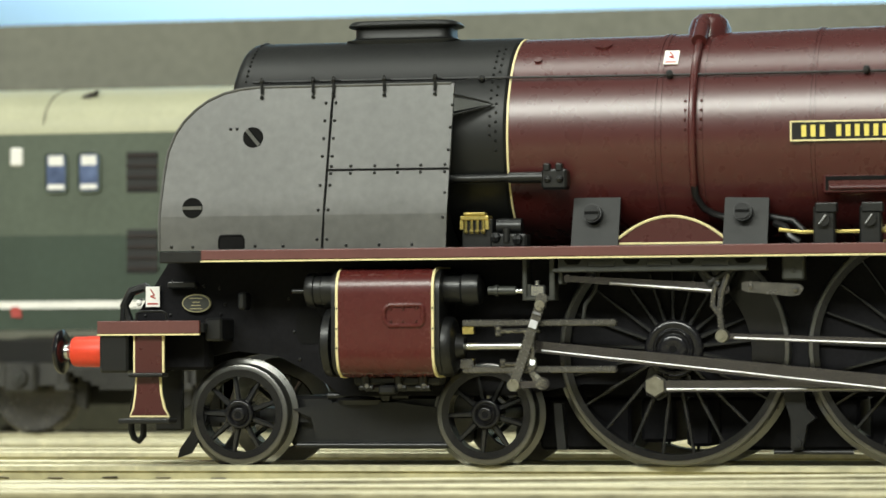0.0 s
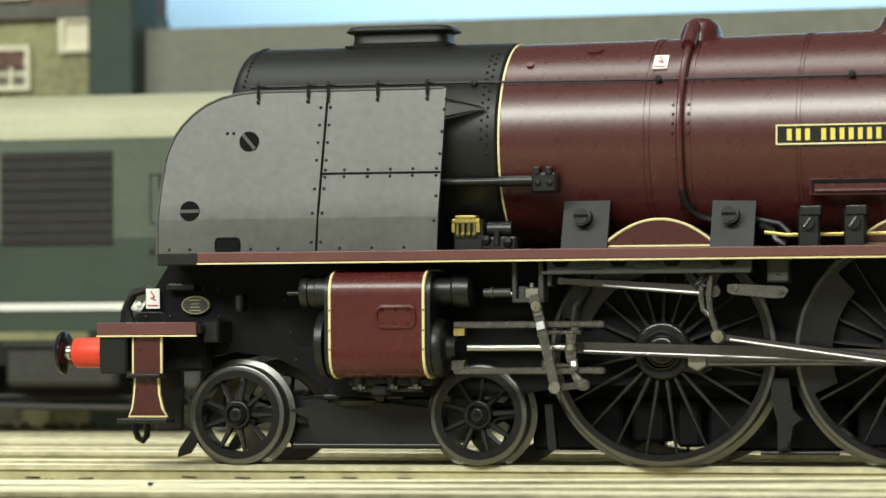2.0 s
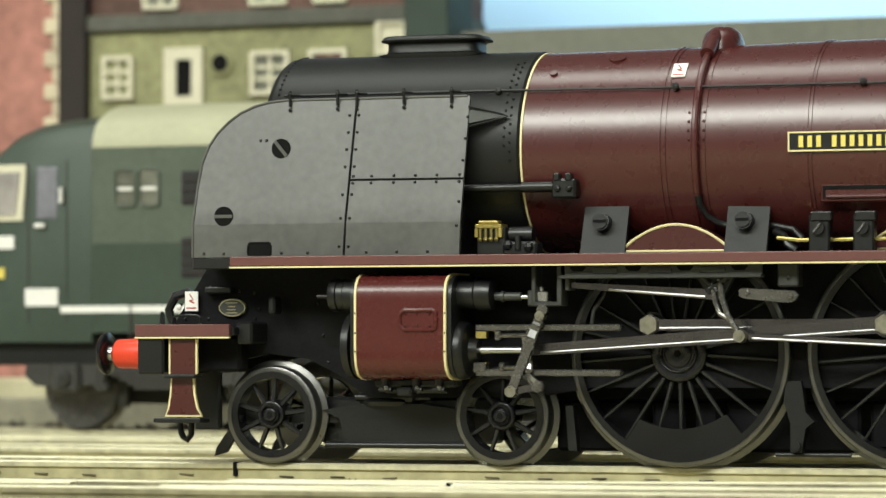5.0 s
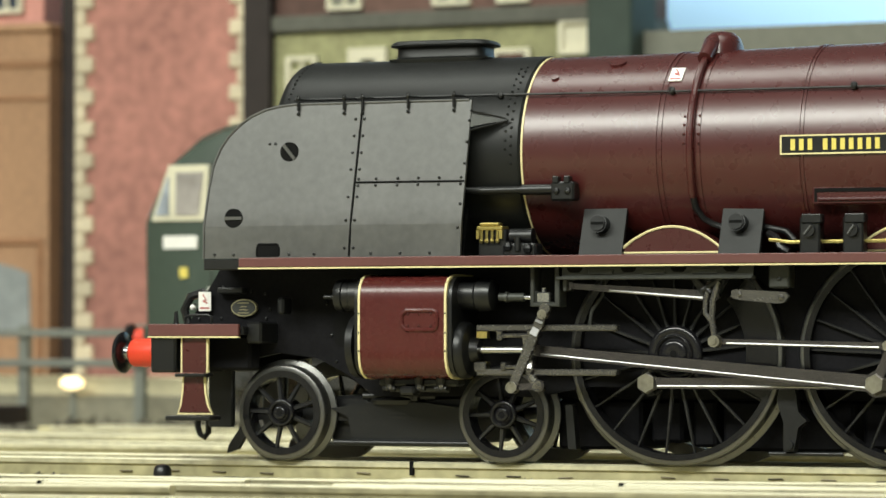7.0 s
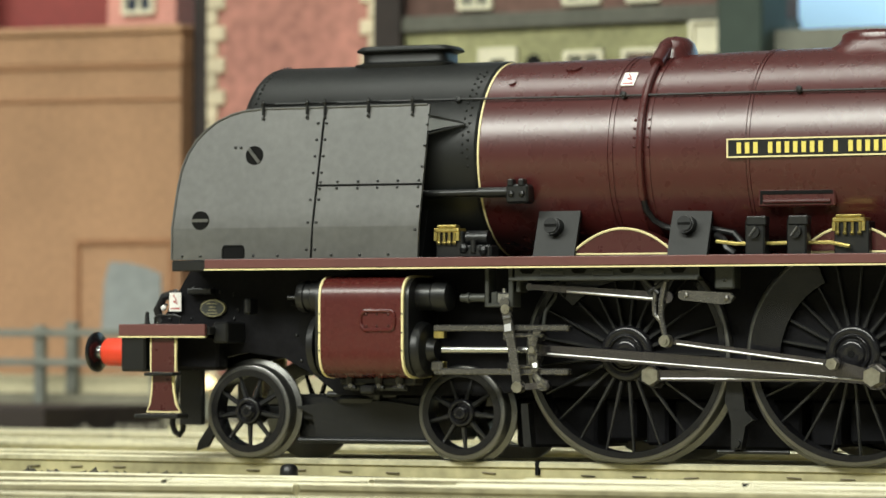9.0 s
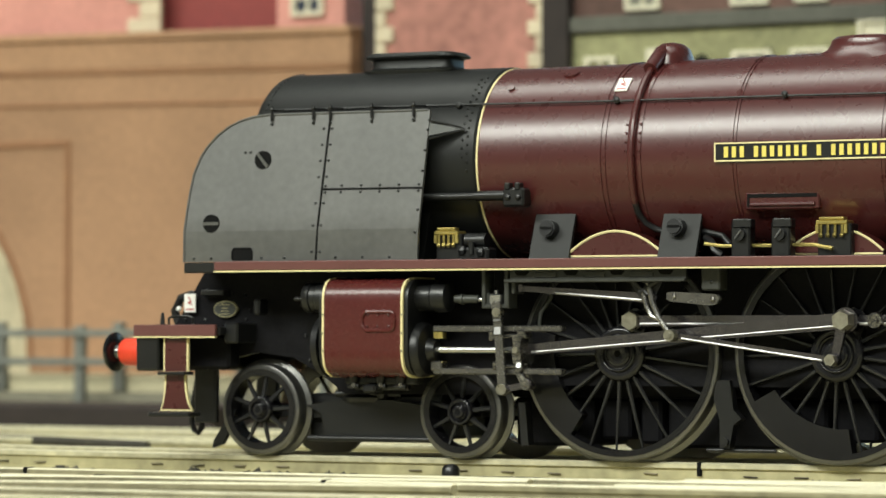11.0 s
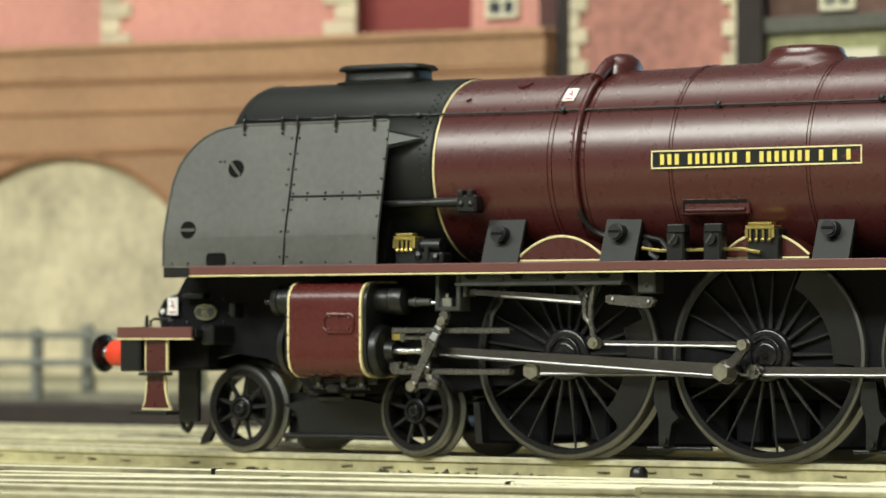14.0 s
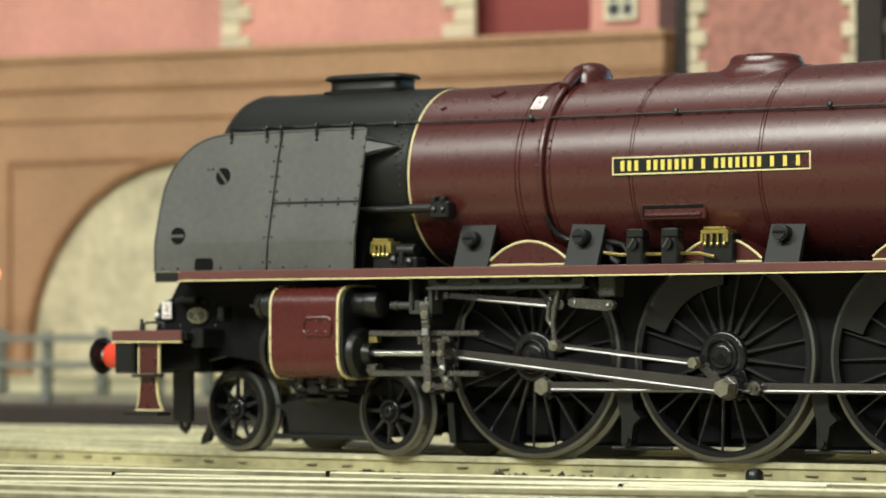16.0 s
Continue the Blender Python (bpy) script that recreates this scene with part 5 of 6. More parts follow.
    simple("oil_pipe", M_BRACKET, loco, lambda bm: tube(bm, [(3.38, sgn * 0.9, 1.7), (3.36, sgn * 0.92, 1.55), (3.27, sgn * 0.94, 1.42), (3.25, sgn * 0.94, 1.28)], 0.018, 8))
    simple("sand_pipe", M_BLACK, loco, lambda bm: prism(bm, [(2.95, 0.55), (3.02, 0.55), (3.06, 0.14), (2.98, 0.14)], sgn * 0.66, sgn * 0.78))

# firebox, ash pan and cab complete the rear
simple("firebox", M_MAROON, loco, lambda bm: prism_x(bm, [(-1.12, 1.93), (-1.12, 3.3), (-1.0, 3.75), (-0.7, 3.94), (0.7, 3.94), (1.0, 3.75), (1.12, 3.3), (1.12, 1.93)], 8.42, 10.4))
simple("cab", M_MAROON, loco, lambda bm: prism_x(bm, [(-1.33, 1.5), (-1.33, 3.1), (-1.15, 3.55), (-0.6, 3.95), (0.6, 3.95), (1.15, 3.55), (1.33, 3.1), (1.33, 1.5)], 10.4, 12.4))
boxed("ash_pan", M_BLACK, loco, (8.9, 12.0, -0.9, 0.9, 0.6, 1.86), 0.04)

# ---- wheels ----


def wheel_body(bm_body, R, hub, width=0.20, rim=0.09, near=-1):
    """Rim face and hub of a wheel in the x-z plane, its outer face towards near (y)."""
    f = near
    # hollow rim face
    n = 80
    for r0, r1, y0, y1 in ((R - rim, R - rim * 0.45, 0.012, 0.012),):
        ring_o = [bm_body.verts.new((r1 * math.cos(2 * math.pi * i / n), -y0 * f * -1, r1 * math.sin(2 * math.pi * i / n))) for i in range(n)]
        ring_i = [bm_body.verts.new((r0 * math.cos(2 * math.pi * i / n), -y0 * f * -1, r0 * math.sin(2 * math.pi * i / n))) for i in range(n)]
        ring_b = [bm_body.verts.new((r0 * math.cos(2 * math.pi * i / n), -width * f, r0 * math.sin(2 * math.pi * i / n))) for i in range(n)]
        for i in range(n):
            j = (i + 1) % n
            bm_body.faces.new((ring_o[i], ring_o[j], ring_i[j], ring_i[i]))
            bm_body.faces.new((ring_i[i], ring_i[j], ring_b[j], ring_b[i]))
    prof = [(0.052, 0.10), (0.055, 0.20), (0.058, 0.36), (0.054, 0.43), (0.045, 0.475), (0.032, 0.50), (0.030, 0.53)]
    prof += [(0.030 + 0.028 * math.sin(math.pi * k / 8), 0.55 + 0.16 * k / 8) for k in range(9)]
    prof += [(0.032, 0.75), (0.034, 0.84), (0.032, 0.90), (0.024, 0.96), (0.010, 1.0), (-0.012, 1.02), (-width, 1.02)]
    lathe(bm_body, [(p * f, hub * q) for p, q in prof], "y", (0, 0, 0), 40)
    bmesh.ops.recalc_face_normals(bm_body, faces=bm_body.faces[:])


def tyre_ring(bm, R, width, rim, f):
    """A ring with a tread, a flange and an open middle."""
    prof = [(0.0, R - rim * 0.5), (0.0, R - 0.028), (-0.006 * f, R - 0.010), (-0.020 * f, R), (-0.14 * f, R + 0.004), (-0.155 * f, R + 0.055), (-0.19 * f, R + 0.05), (-width * f, R), (-width * f, R - rim * 0.9), (-0.02 * f, R - rim * 0.9), (-0.008 * f, R - rim * 0.5)]
    n, m = 96, len(prof)
    rings = [[bm.verts.new((r * math.cos(2 * math.pi * i / n), y, r * math.sin(2 * math.pi * i / n))) for y, r in prof] for i in range(n)]
    for i in range(n):
        a, b = rings[i], rings[(i + 1) % n]
        for j in range(m):
            bm.faces.new((a[j], a[(j + 1) % m], b[(j + 1) % m], b[j]))
    bmesh.ops.recalc_face_normals(bm, faces=bm.faces[:])


SPOKES = {}


def make_wheel(name, parent, at, R, spokes, hub, near, weight=None, pin=False, label="", twist=0.0):
    rim = 0.10 if R > 0.7 else 0.115
    body = bmesh.new()
    wheel_body(body, R, hub, 0.2, rim, near)
    if pin:
        # crank boss
        prism(body, [(0.13, 0.1), (0.15, -0.1), (0.115, -0.40), (0.06, -0.47), (-0.06, -0.47), (-0.115, -0.40), (-0.15, -0.1), (-0.13, 0.1)], near * 0.012, -near * 0.1)
    w = part(name, body, M_WHEEL, parent, label, at)
    key = (R, near)
    if key not in SPOKES:
        sp = bmesh.new()
        rod(sp, (hub * 0.8, -near * 0.035, 0), (R - rim * 0.7, -near * 0.05, 0), 0.024 if R > 0.7 else 0.032, 0.013 if R > 0.7 else 0.019, seg=6)
        SPOKES[key] = mesh_of("spoke", sp, M_SPOKE)
    for i in range(spokes):
        ob = new("spoke", SPOKES[key])
        ob.parent, ob.rotation_euler = w, (0, math.pi / 2 + radians(twist) + 2 * math.pi * i / spokes, 0)
    simple("tyre", M_TYRE, w, lambda bm: tyre_ring(bm, R, 0.2, rim, near), "worn steel tyre")
    simple("axle_end", M_DARK, w, lambda bm: rod(bm, (0, near * 0.058, 0), (0, 0, 0), 0.035 if R > 0.7 else 0.03, seg=6))
    if weight is not None:
        a0, r1 = radians(weight), R - rim * 0.75
        arc = [(r1 * math.cos(a0 + u), r1 * math.sin(a0 + u)) for u in np.linspace(-0.62, 0.62, 15)]
        arc += [((r1 - 0.27 * math.cos(u * 0.6)) * math.cos(a0 + u), (r1 - 0.27 * math.cos(u * 0.6)) * math.sin(a0 + u)) for u in np.linspace(0.62, -0.62, 9)]
        simple("balance_weight", M_WHEEL, w, lambda bm: prism(bm, arc, near * 0.008, -near * 0.12))
    return w


DRIVERS = (4.035, 6.245, 8.455)
RD, RB, THROW, PHI0 = 1.0285, 0.457, 0.356, -24.0
driver_wheels, bogie_wheels = [], []
for x, bal in zip(DRIVERS, (50, 93, 95)):
    for near in (-1, 1):
        driver_wheels.append((make_wheel("driving_wheel", loco, (x, near * 0.80, RD), RD, 21, 0.26, near, bal, True, "black spoked driving wheel"), x, near))

bogie = boxed("bogie", M_BLACK, loco, (-0.75, 0.75, -0.5, 0.5, 0.17, 0.62), 0.03, "black four-wheeled front bogie")
bogie.location = Vector((1.19, 0, 0)) * K
simple("bogie_side", M_BLACK, bogie, lambda bm: (prism(bm, [(-0.68, 0.5), (-0.5, 0.42), (-0.45, 0.2), (0.75, 0.2), (0.78, 0.5), (0.3, 0.56), (-0.3, 0.56)], -0.66, -0.56), rod(bm, (-0.62, -0.70, 0.175), (0.92, -0.70, 0.175), 0.03)))
simple("bogie_side", M_BLACK, bogie, lambda bm: prism(bm, [(-0.68, 0.5), (-0.5, 0.42), (-0.45, 0.2), (0.75, 0.2), (0.78, 0.5), (0.3, 0.56), (-0.3, 0.56)], 0.56, 0.66))
simple("bogie_spring", M_BLACK, bogie, lambda bm: (lathe(bm, [(0.5, 0.15), (0.66, 0.17), (0.7, 0.1)], "z", (0.05, -0.5, 0), 20), rod(bm, (-0.35, -0.62, 0.62), (0.4, -0.62, 0.62), 0.035), ball(bm, (0.2, -0.66, 0.62), 0.06)))
simple("spring_seat", M_BLACK, bogie, lambda bm: (lathe(bm, [(0.54, 0.30), (0.58, 0.31), (0.61, 0.28), (0.63, 0.16), (0.70, 0.13), (0.72, 0.06)], "z", (-0.06, -0.42, 0), 28),))
simple("guard_iron", M_BLACK, bogie, lambda bm: (prism(bm, [(-1.55, 0.42), (-1.46, 0.45), (-1.5, 0.3), (-1.62, 0.1), (-1.74, 0.06), (-1.72, 0.14), (-1.62, 0.28)], -0.74, -0.68), prism(bm, [(-1.55, 0.42), (-1.46, 0.45), (-1.5, 0.3), (-1.62, 0.1), (-1.74, 0.06), (-1.72, 0.14), (-1.62, 0.28)], 0.68, 0.74),
       box(bm, -1.56, -0.5, -0.58, -0.5, 0.38, 0.5), box(bm, -1.56, -0.5, 0.5, 0.58, 0.38, 0.5)))
for dx in (-1.143, 1.143):
    rod_b = bmesh.new()
    rod(rod_b, (dx, -0.7, RB), (dx, 0.7, RB), 0.06)
    part("axle", rod_b, M_BLACK, bogie)
    for near in (-1, 1):
        bogie_wheels.append((make_wheel("bogie_wheel", loco, (1.19 + dx, near * 0.775, RB), RB, 9, 0.135, near, None, False, "small black spoked bogie wheel", 11.0 if dx < 0 else 7.0), dx, near))
for x in DRIVERS:
    simple("axle", M_BLACK, loco, lambda bm: rod(bm, (x, -0.75, RD), (x, 0.75, RD), 0.09))


# ---- rods and valve gear, each drawn about its own origin ----
def bar(bm, L, h0, h1, y0, y1, boss0=0.0, boss1=0.0):
    """A bar along +x from the origin with round bosses."""
    prism(bm, [(0, -h0 / 2), (L, -h1 / 2), (L, h1 / 2), (0, h0 / 2)], y0, y1)
    for c, r in ((0, boss0), (L, boss1)):
        if r:
            rod(bm, (c, min(y0, y1) - 0.01, 0), (c, max(y0, y1) + 0.01, 0), r, seg=20)


def fluted(name, L, h0, h1, y, b0, b1, label, material=None, edge=0.011, start=0.1):
    r = simple(name, material or M_ROD, loco, lambda bm: bar(bm, L, h0, h1, y, y + 0.05, b0, b1), label)
    yf = y if y < 0 else y + 0.05
    # a thin bright tube stands in for the highlight along the rod
    simple("bright_edge", M_GLINT, r, lambda bm: tube(bm, [(start, yf, -h0 * 0.28 - (h1 - h0) * 0.28 * start / L), (L - 0.1, yf, -h1 * 0.28)], edge, 8))
    return r


def wedge(bm, sg):
    """Two bright facets added as glints near the lever's head, tilted towards the lamps."""
    for a, b, ya, yb in ((0.53, 0.60, 1.243, 1.230), (0.655, 0.675, 1.242, 1.229)):
        vs = [bm.verts.new(c) for c in ((a, sg * 1.19, -0.036), (b, sg * 1.19, -0.034), (b, sg * 1.19, 0.034), (a, sg * 1.19, 0.036), (a, sg * ya, -0.036), (b, sg * yb, -0.034), (b, sg * yb, 0.034), (a, sg * ya, 0.036))]
        for f in ((0, 1, 2, 3), (4, 5, 6, 7), (0, 1, 5, 4), (1, 2, 6, 5), (2, 3, 7, 6), (3, 0, 4, 7)):
            bm.faces.new([vs[k] for k in f])
    bmesh.ops.recalc_face_normals(bm, faces=bm.faces[:])


ROD_L = 3.32
GEAR = {}
for near in (-1, 1):
    g = {}
    flip = near > 0
    Y = lambda v: -v - 0.05 if flip else v
    g["coupling_front"] = fluted("coupling_rod", 2.21, 0.10, 0.10, Y(-0.93), 0.09, 0.10, "bright steel coupling rod")
    g["coupling_rear"] = fluted("coupling_rod", 2.21, 0.10, 0.10, Y(-0.93), 0.10, 0.09, "bright steel coupling rod")
    g["connecting"] = fluted("connecting_rod", ROD_L, 0.10, 0.15, Y(-1.02), 0.08, 0.12, "fluted steel connecting rod", edge=0.009)
    g["eccentric"] = fluted("eccentric_rod", 1.62, 0.05, 0.06, Y(-1.16), 0.055, 0.06, "slim steel eccentric rod")
    g["return_crank"] = simple("return_crank", M_ROD, loco, lambda bm: bar(bm, 0.373, 0.10, 0.07, Y(-1.11), Y(-1.11) + 0.05, 0.07, 0.055), "short steel return crank")
    sg = -1 if not flip else 1
    ya, yb = sg * 0.99, sg * 1.16
    g["crosshead"] = simple("crosshead", M_GUN, loco, lambda bm: (
        box(bm, -0.27, 0.10, ya, yb, 0.115, 0.155, 0.012), box(bm, -0.30, -0.24, ya, yb, 0.09, 0.185, 0.012), box(bm, 0.0, 0.085, ya, yb, 0.13, 0.195, 0.014),
        box(bm, -0.24, 0.06, ya, yb, -0.175, -0.140, 0.012), box(bm, -0.26, -0.20, ya, yb, -0.19, -0.11, 0.012),
        prism(bm, [(-0.03, 0.12), (0.07, 0.12), (0.055, 0.05), (0.065, -0.04), (0.05, -0.13), (-0.02, -0.13), (-0.035, -0.03), (-0.02, 0.05)], sg * 1.0, sg * 1.18),
        rod(bm, (0.015, sg * 1.16, 0.0), (0.015, sg * 1.195, 0.0), 0.062, 0.05, seg=20)), "worn steel crosshead with slippers", smooth=20)
    simple("drop_arm", M_GUN, g["crosshead"], lambda bm: (prism(bm, [(0.0, -0.10), (0.075, -0.10), (0.08, -0.17), (0.055, -0.215), (0.13, -0.28), (0.185, -0.33), (0.14, -0.385), (0.08, -0.36), (0.015, -0.235), (0.005, -0.17)], sg * 1.13, sg * 1.19),
        rod(bm, (0.13, sg * 1.12, -0.33), (0.13, sg * 1.225, -0.33), 0.058, 0.05, seg=16)), "bent steel drop arm", smooth=20)
    simple("bright_facet", M_STEEL, g["crosshead"], lambda bm: (prism(bm, [(0.02, -0.12), (0.065, -0.12), (0.07, -0.165), (0.03, -0.165)], sg * 1.19, lambda z: sg * (1.205 + (z + 0.165) * -0.25)), prism(bm, [(0.075, -0.235), (0.115, -0.265), (0.095, -0.295), (0.06, -0.265)], sg * 1.19, sg * 1.2)))
    simple("crosshead_pin", M_PIN, g["crosshead"], lambda bm: rod(bm, (0.015, sg * 1.18, 0.0), (0.015, sg * 1.212, 0.0), 0.03, seg=12))
    simple("piston_rod", M_STEEL, g["crosshead"], lambda bm: rod(bm, (-0.95, sg * 1.08, 0.0), (-0.04, sg * 1.08, 0.0), 0.035), "polished piston rod")
    g["union"] = simple("union_link", M_ROD, loco, lambda bm: bar(bm, 0.26, 0.06, 0.06, Y(-1.2), Y(-1.2) + 0.04, 0.055, 0.055), "short steel union link")
    g["lever"] = simple("combination_lever", M_SLIDE, loco, lambda bm: bar(bm, 0.80, 0.085, 0.085, Y(-1.22), Y(-1.22) + 0.04, 0.055, 0.05), "steel combination lever")
    simple("lever_pin", M_PIN, g["lever"], lambda bm: (rod(bm, (0.0, sg * 1.15, 0), (0.0, sg * 1.245, 0), 0.06, 0.055, seg=8), rod(bm, (0.74, sg * 1.15, 0), (0.74, sg * 1.235, 0), 0.045)))
    simple("polished_joint", M_GLINT, g["lever"], lambda bm: wedge(bm, sg))
    g["radius"] = fluted("radius_rod", 1.38, 0.05, 0.095, Y(-1.15), 0.035, 0.055, "slim steel radius rod", edge=0.013, start=0.38)
    g["spindle"] = simple("valve_spindle", M_STEEL, loco, lambda bm: (rod(bm, (-0.27, sg * 1.1, 0), (-0.08, sg * 1.1, 0), 0.024), box(bm, -0.16, 0.02, sg * 1.05, sg * 1.16, -0.05, 0.05, 0.01), rod(bm, (-0.06, sg * 1.1, -0.1), (-0.06, sg * 1.1, 0.09), 0.025)), "polished valve spindle")
    simple("spindle_guide", M_BRACKET, g["spindle"], lambda bm: (rod(bm, (-0.50, sg * 1.1, 0.005), (-0.25, sg * 1.1, 0.005), 0.040, seg=12), rod(bm, (-0.44, sg * 1.1, 0.005), (-0.41, sg * 1.1, 0.005), 0.052, seg=12), box(bm, -0.17, -0.10, sg * 1.04, sg * 1.17, -0.085, 0.06, 0.012)))
    g["link"] = simple("expansion_link", M_SLIDE, loco, lambda bm: (tube(bm, [(0.06, sg * 1.18, 0.12), (0.0, sg * 1.18, -0.05), (-0.02, sg * 1.18, -0.2), (0.0, sg * 1.18, -0.42)], 0.03, 8), tube(bm, [(-0.02, sg * 1.18, 0.12), (-0.07, sg * 1.18, -0.05), (-0.08, sg * 1.18, -0.16), (-0.02, sg * 1.18, -0.24)], 0.025, 8)), "curved steel expansion link")
    for nm, xx in (("coupling_front", 0), ("connecting", ROD_L)):
        simple("hex_bolt", M_PIN, g[nm], lambda bm: rod(bm, (xx, sg * (0.90 if nm == "coupling_front" else 1.04), 0), (xx, sg * (0.966 if nm == "coupling_front" else 1.165), 0), 0.105, 0.088, seg=6), "hexagonal crank bolt")
    simple("fork_pin", M_PIN, g["eccentric"], lambda bm: (rod(bm, (0, sg * 1.15, 0), (0, sg * 1.235, 0), 0.062, 0.055, seg=12), rod(bm, (0, sg * 1.235, 0), (0, sg * 1.25, 0), 0.03, seg=8)))
    simple("knuckle", M_GUN, g["coupling_rear"], lambda bm: (rod(bm, (0.27, sg * 0.92, 0), (0.27, sg * 1.0, 0), 0.078, 0.07, seg=20), rod(bm, (0.27, sg * 0.99, 0), (0.27, sg * 1.015, 0), 0.035, seg=12)), "round knuckle joint")
    simple("hex_bolt", M_PIN, g["return_crank"], lambda bm: rod(bm, (0.373, sg * 1.16, 0), (0.373, sg * 1.24, 0), 0.06, 0.055, seg=6), "hexagonal crank bolt")
    GEAR[near] = g

# pieces of the track bed, last
for tr, fn, a, b in TRACKS:
    lo, hi = max(a, -30), min(b, 14)
    sleepers(tr, fn, lo, hi, 0.66)


def stone(bm, rnd, x, y, z, r):
    m = Matrix.LocRotScale((x, y, z), Euler((rnd.random() * 6, rnd.random() * 6, rnd.random() * 6)), (r, r * 0.8, r * 0.7))
    vs = [bm.verts.new(m @ Vector(c)) for c in ((1, 0, 0), (-1, 0, 0), (0, 1, 0), (0, -1, 0), (0, 0, 1), (0, 0, -1))]
    for f in ((0, 2, 4), (2, 1, 4), (1, 3, 4), (3, 0, 4), (2, 0, 5), (1, 2, 5), (3, 1, 5), (0, 3, 5)):
        bm.faces.new([vs[k] for k in f])


rnd = random.Random(4)
stones = bmesh.new()
for i in range(6000):
    r = rnd.uniform(0.02, 0.06)
    stone(stones, rnd, rnd.uniform(-34, 14), rnd.uniform(-9, 15), GROUND_Z + r * 0.3, r)
tagged(part("ballast_stones", stones, M_STONE, None, smooth=0), "loose pale ballast stones between the sleepers", "ballast", kind="stuff")
lumps = bmesh.new()
for x0, x1, y, n in ((-12.0, -11.4, -1.6, 16), (-10.4, -8.2, -1.6, 46), (-1.0, 2.6, -1.4, 12), (-3.6, -3.2, -1.4, 6)):
    for i in range(n):
        r = rnd.uniform(0.03, 0.085)
        stone(lumps, rnd, rnd.uniform(x0, x1), y + rnd.uniform(-0.2, 0.2), GROUND_Z + 0.12 + r * 0.4, r)
tagged(part("spilt_ballast", lumps, M_LUMP, None, smooth=0), "dark clumps of spilt ballast beside the rail", "ballast", kind="stuff")
bank = bmesh.new()
box(bank, -16.9, -6.0, 12.2, 13.4, GROUND_Z - 0.05, -0.05, 0.03)
tagged(part("cess_bank", bank, M_BALLAST, None), "low pale bank beside the siding", "bank", kind="structure")
rubble = bmesh.new()
for i in range(130):
    r = rnd.uniform(0.05, 0.12)
    stone(rubble, rnd, rnd.uniform(-16.8, -6.2), rnd.uniform(12.25, 12.9), -0.05 + r * 0.45, r)
tagged(part("rubble", rubble, M_LUMP, None, smooth=0), "dark lumps of rubble scattered along the bank", "rubble", kind="stuff")
far = bmesh.new()
for i in range(2600):
    r = rnd.uniform(0.06, 0.17)
    stone(far, rnd, rnd.uniform(-24, 4), rnd.uniform(12.2, 14.4), GROUND_Z + r * 0.6 + rnd.random() * 0.1, r)
tagged(part("cess_stones", far, M_LUMP, None, smooth=0), "coarse grey cess stones beyond the siding", "ballast", kind="stuff")

# dark chair keys along the near rail of the main line
chair = bmesh.new()
box(chair, -0.07, 0.07, -0.02, 0.02, -0.128, -0.114, 0.005)
chair_mesh = mesh_of("rail_chair", chair, M_CHAIR, 0)
tr, fn = TRACKS[0][0], TRACKS[0][1]
for i in range(58):
    x = -17.5 + 0.51 * i
    if rnd.random() < 0.35:
        continue
    ob = new("rail_chair", chair_mesh)
    ob.parent = tr
    ob.matrix_basis = pose(x * K, (fn(x) - 0.664) * K, rnd.uniform(-0.01, 0.008) * K, 0, rnd.uniform(-4, 4), rnd.uniform(-4, 4))


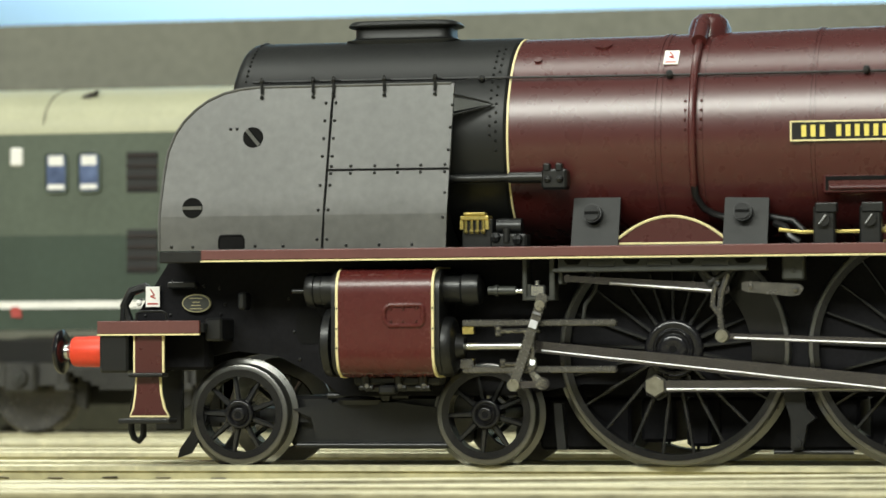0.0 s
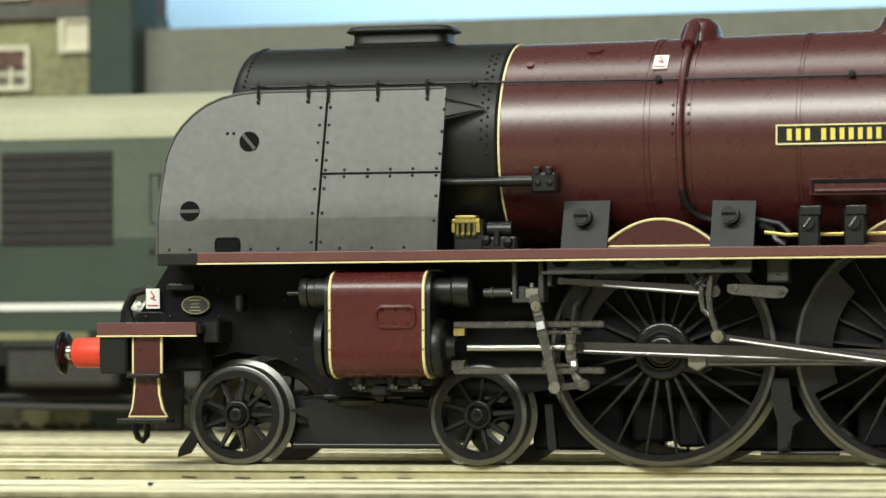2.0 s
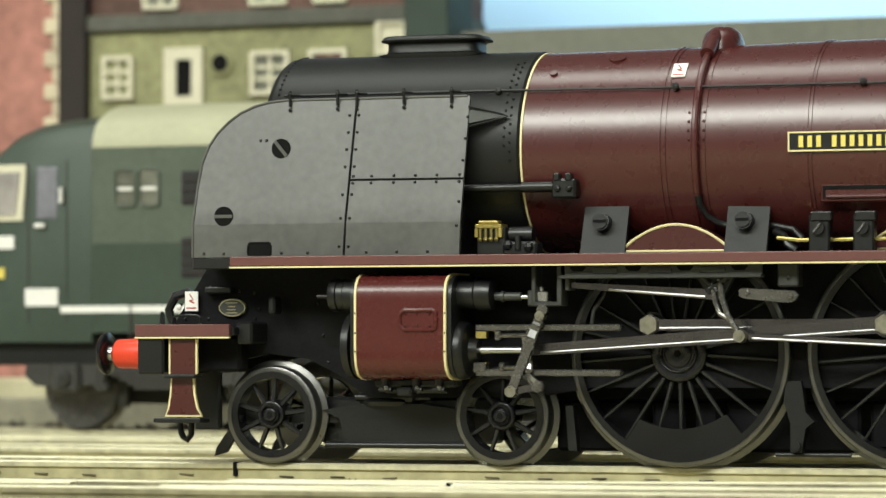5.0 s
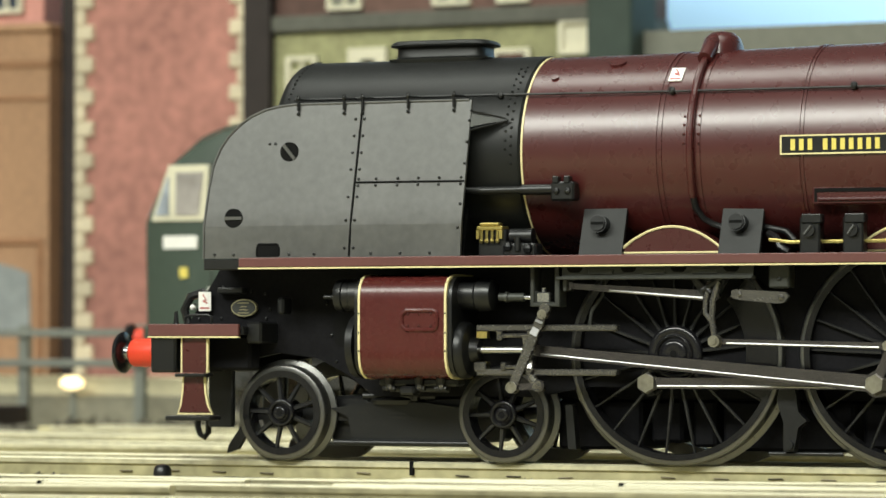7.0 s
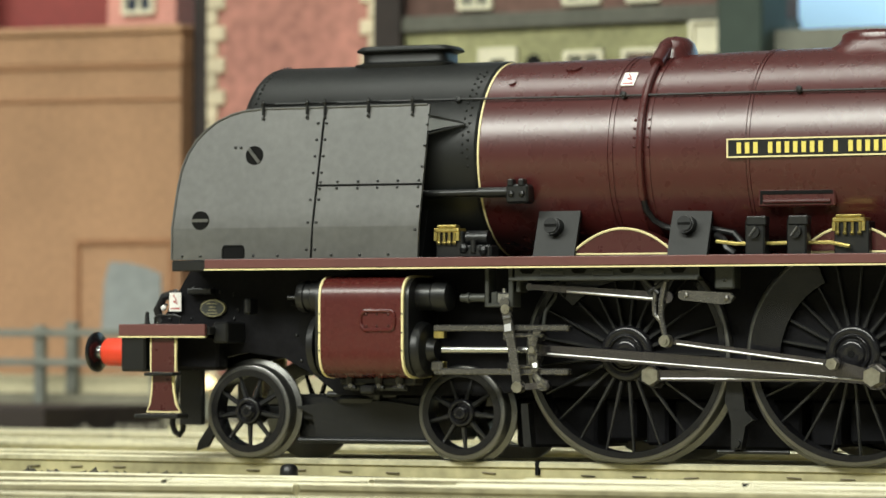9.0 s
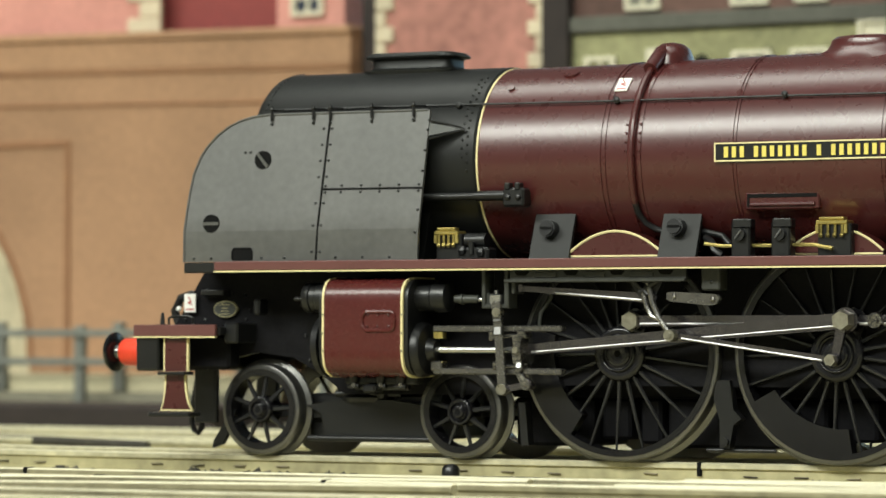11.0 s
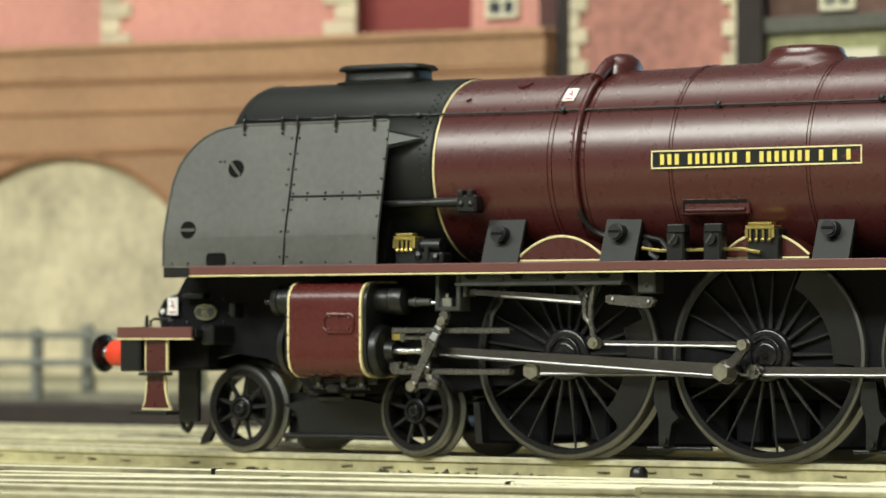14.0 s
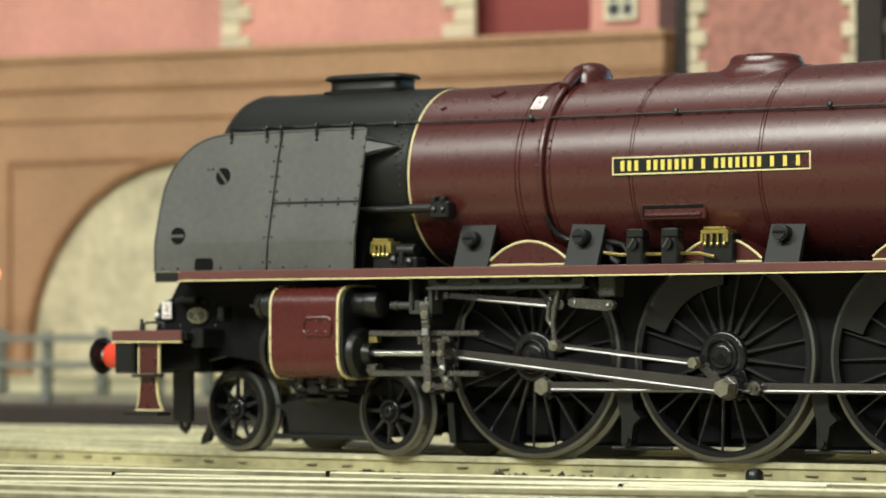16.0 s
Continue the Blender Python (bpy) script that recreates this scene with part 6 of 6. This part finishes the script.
def motions():
    times = [i * 0.25 for i in range(65)]
    loco_rows = []
    for t in times:
        x, y, a = loco_place(gone(t))
        loco_rows.append((t, Matrix.Translation(Vector((x, y, 0)) * K) @ Matrix.Rotation(a, 4, "Z") @ Matrix.Translation(Vector((-4.0, 0, 0)) * K)))
    walk(loco, loco_rows)
    # the bogie follows the bend ahead
    side = ((0, 0), (9, 0), (11.5, 0.07), (12.5, 0.11), (13.5, 0.15), (14.5, 0.22), (15.5, 0.27), (16, 0.30))
    rows = []
    for t in times:
        d = float(np.interp(t, [p for p, _ in side], [p for _, p in side]))
        rows.append((t, pose(1.19 * K, d / 2 * K, 0, 0, 0, -math.degrees(math.asin(d / 2.286)))))
    walk(bogie, rows)
    swing = dict(rows)
    for w, dx, near in bogie_wheels:
        walk(w, [(t, swing[t] @ pose(dx * K, near * 0.775 * K, RB * K, 0, -math.degrees(gone(t) / 0.465), 0)) for t in times])
    phi = lambda t, near: radians(PHI0 + (0 if near < 0 else 90)) + gone(t) / RD
    for w, x, near in driver_wheels:
        walk(w, [(t, pose(x * K, near * 0.80 * K, RD * K, 0, -math.degrees(phi(t, near)), 0)) for t in times])

    def between(a, b):
        """The pose that lays a bar's +x from a to b, both (x, z)."""
        return pose(a[0] * K, 0, a[1] * K, 0, -math.degrees(math.atan2(b[1] - a[1], b[0] - a[0])), 0)

    for near, g in GEAR.items():
        rows = {k: [] for k in g}
        for t in times:
            f = phi(t, near)
            px, pz = THROW * math.sin(f), -THROW * math.cos(f)
            p1, p2, p3 = ((x + px, RD + pz) for x in DRIVERS)
            rows["coupling_front"].append((t, between(p1, p2)))
            rows["coupling_rear"].append((t, between(p2, p3)))
            cz = 1.06
            cx = p2[0] - math.sqrt(ROD_L ** 2 - (p2[1] - cz) ** 2)
            rows["connecting"].append((t, between((cx, cz), p2)))
            rows["crosshead"].append((t, pose(cx * K, 0, cz * K)))
            # the return crank leads back towards the axle
            fr = f - radians(90)
            rc = (DRIVERS[1] + 0.11 * math.sin(fr), RD - 0.11 * math.cos(fr))
            rows["return_crank"].append((t, between(p2, rc)))
            piv = (4.52, 1.56)
            # the eccentric rod's fore end swings on the link
            R0, L0 = 0.42, 1.62
            dx, dz = rc[0] - piv[0], rc[1] - piv[1]
            dist = math.hypot(dx, dz)
            base = math.atan2(dz, dx)
            c = max(-1, min(1, (R0 ** 2 + dist ** 2 - L0 ** 2) / (2 * R0 * dist)))
            a = base - math.acos(c)
            ee = (piv[0] + R0 * math.cos(a), piv[1] + R0 * math.sin(a))
            rows["eccentric"].append((t, between(ee, rc)))
            swing = math.degrees(math.atan2(ee[0] - piv[0], -(ee[1] - piv[1])))
            rows["link"].append((t, pose(piv[0] * K, 0, piv[1] * K, 0, -swing, 0)))
            # valve end
            vx = 2.93 + 0.05 * math.sin(f + 0.5)
            rows["spindle"].append((t, pose(vx * K, 0, 1.545 * K)))
            rows["radius"].append((t, between((vx + 0.22, 1.65), (4.55, 1.55))))
            low = (cx + 0.13, 0.73)
            foot = (low[0] - 0.25, 0.70 + 0.02 * math.cos(f))
            rows["union"].append((t, between(foot, low)))
            rows["lever"].append((t, between(foot, (vx, 1.46))))
        for k, r in rows.items():
            walk(g[k], r)


motions()
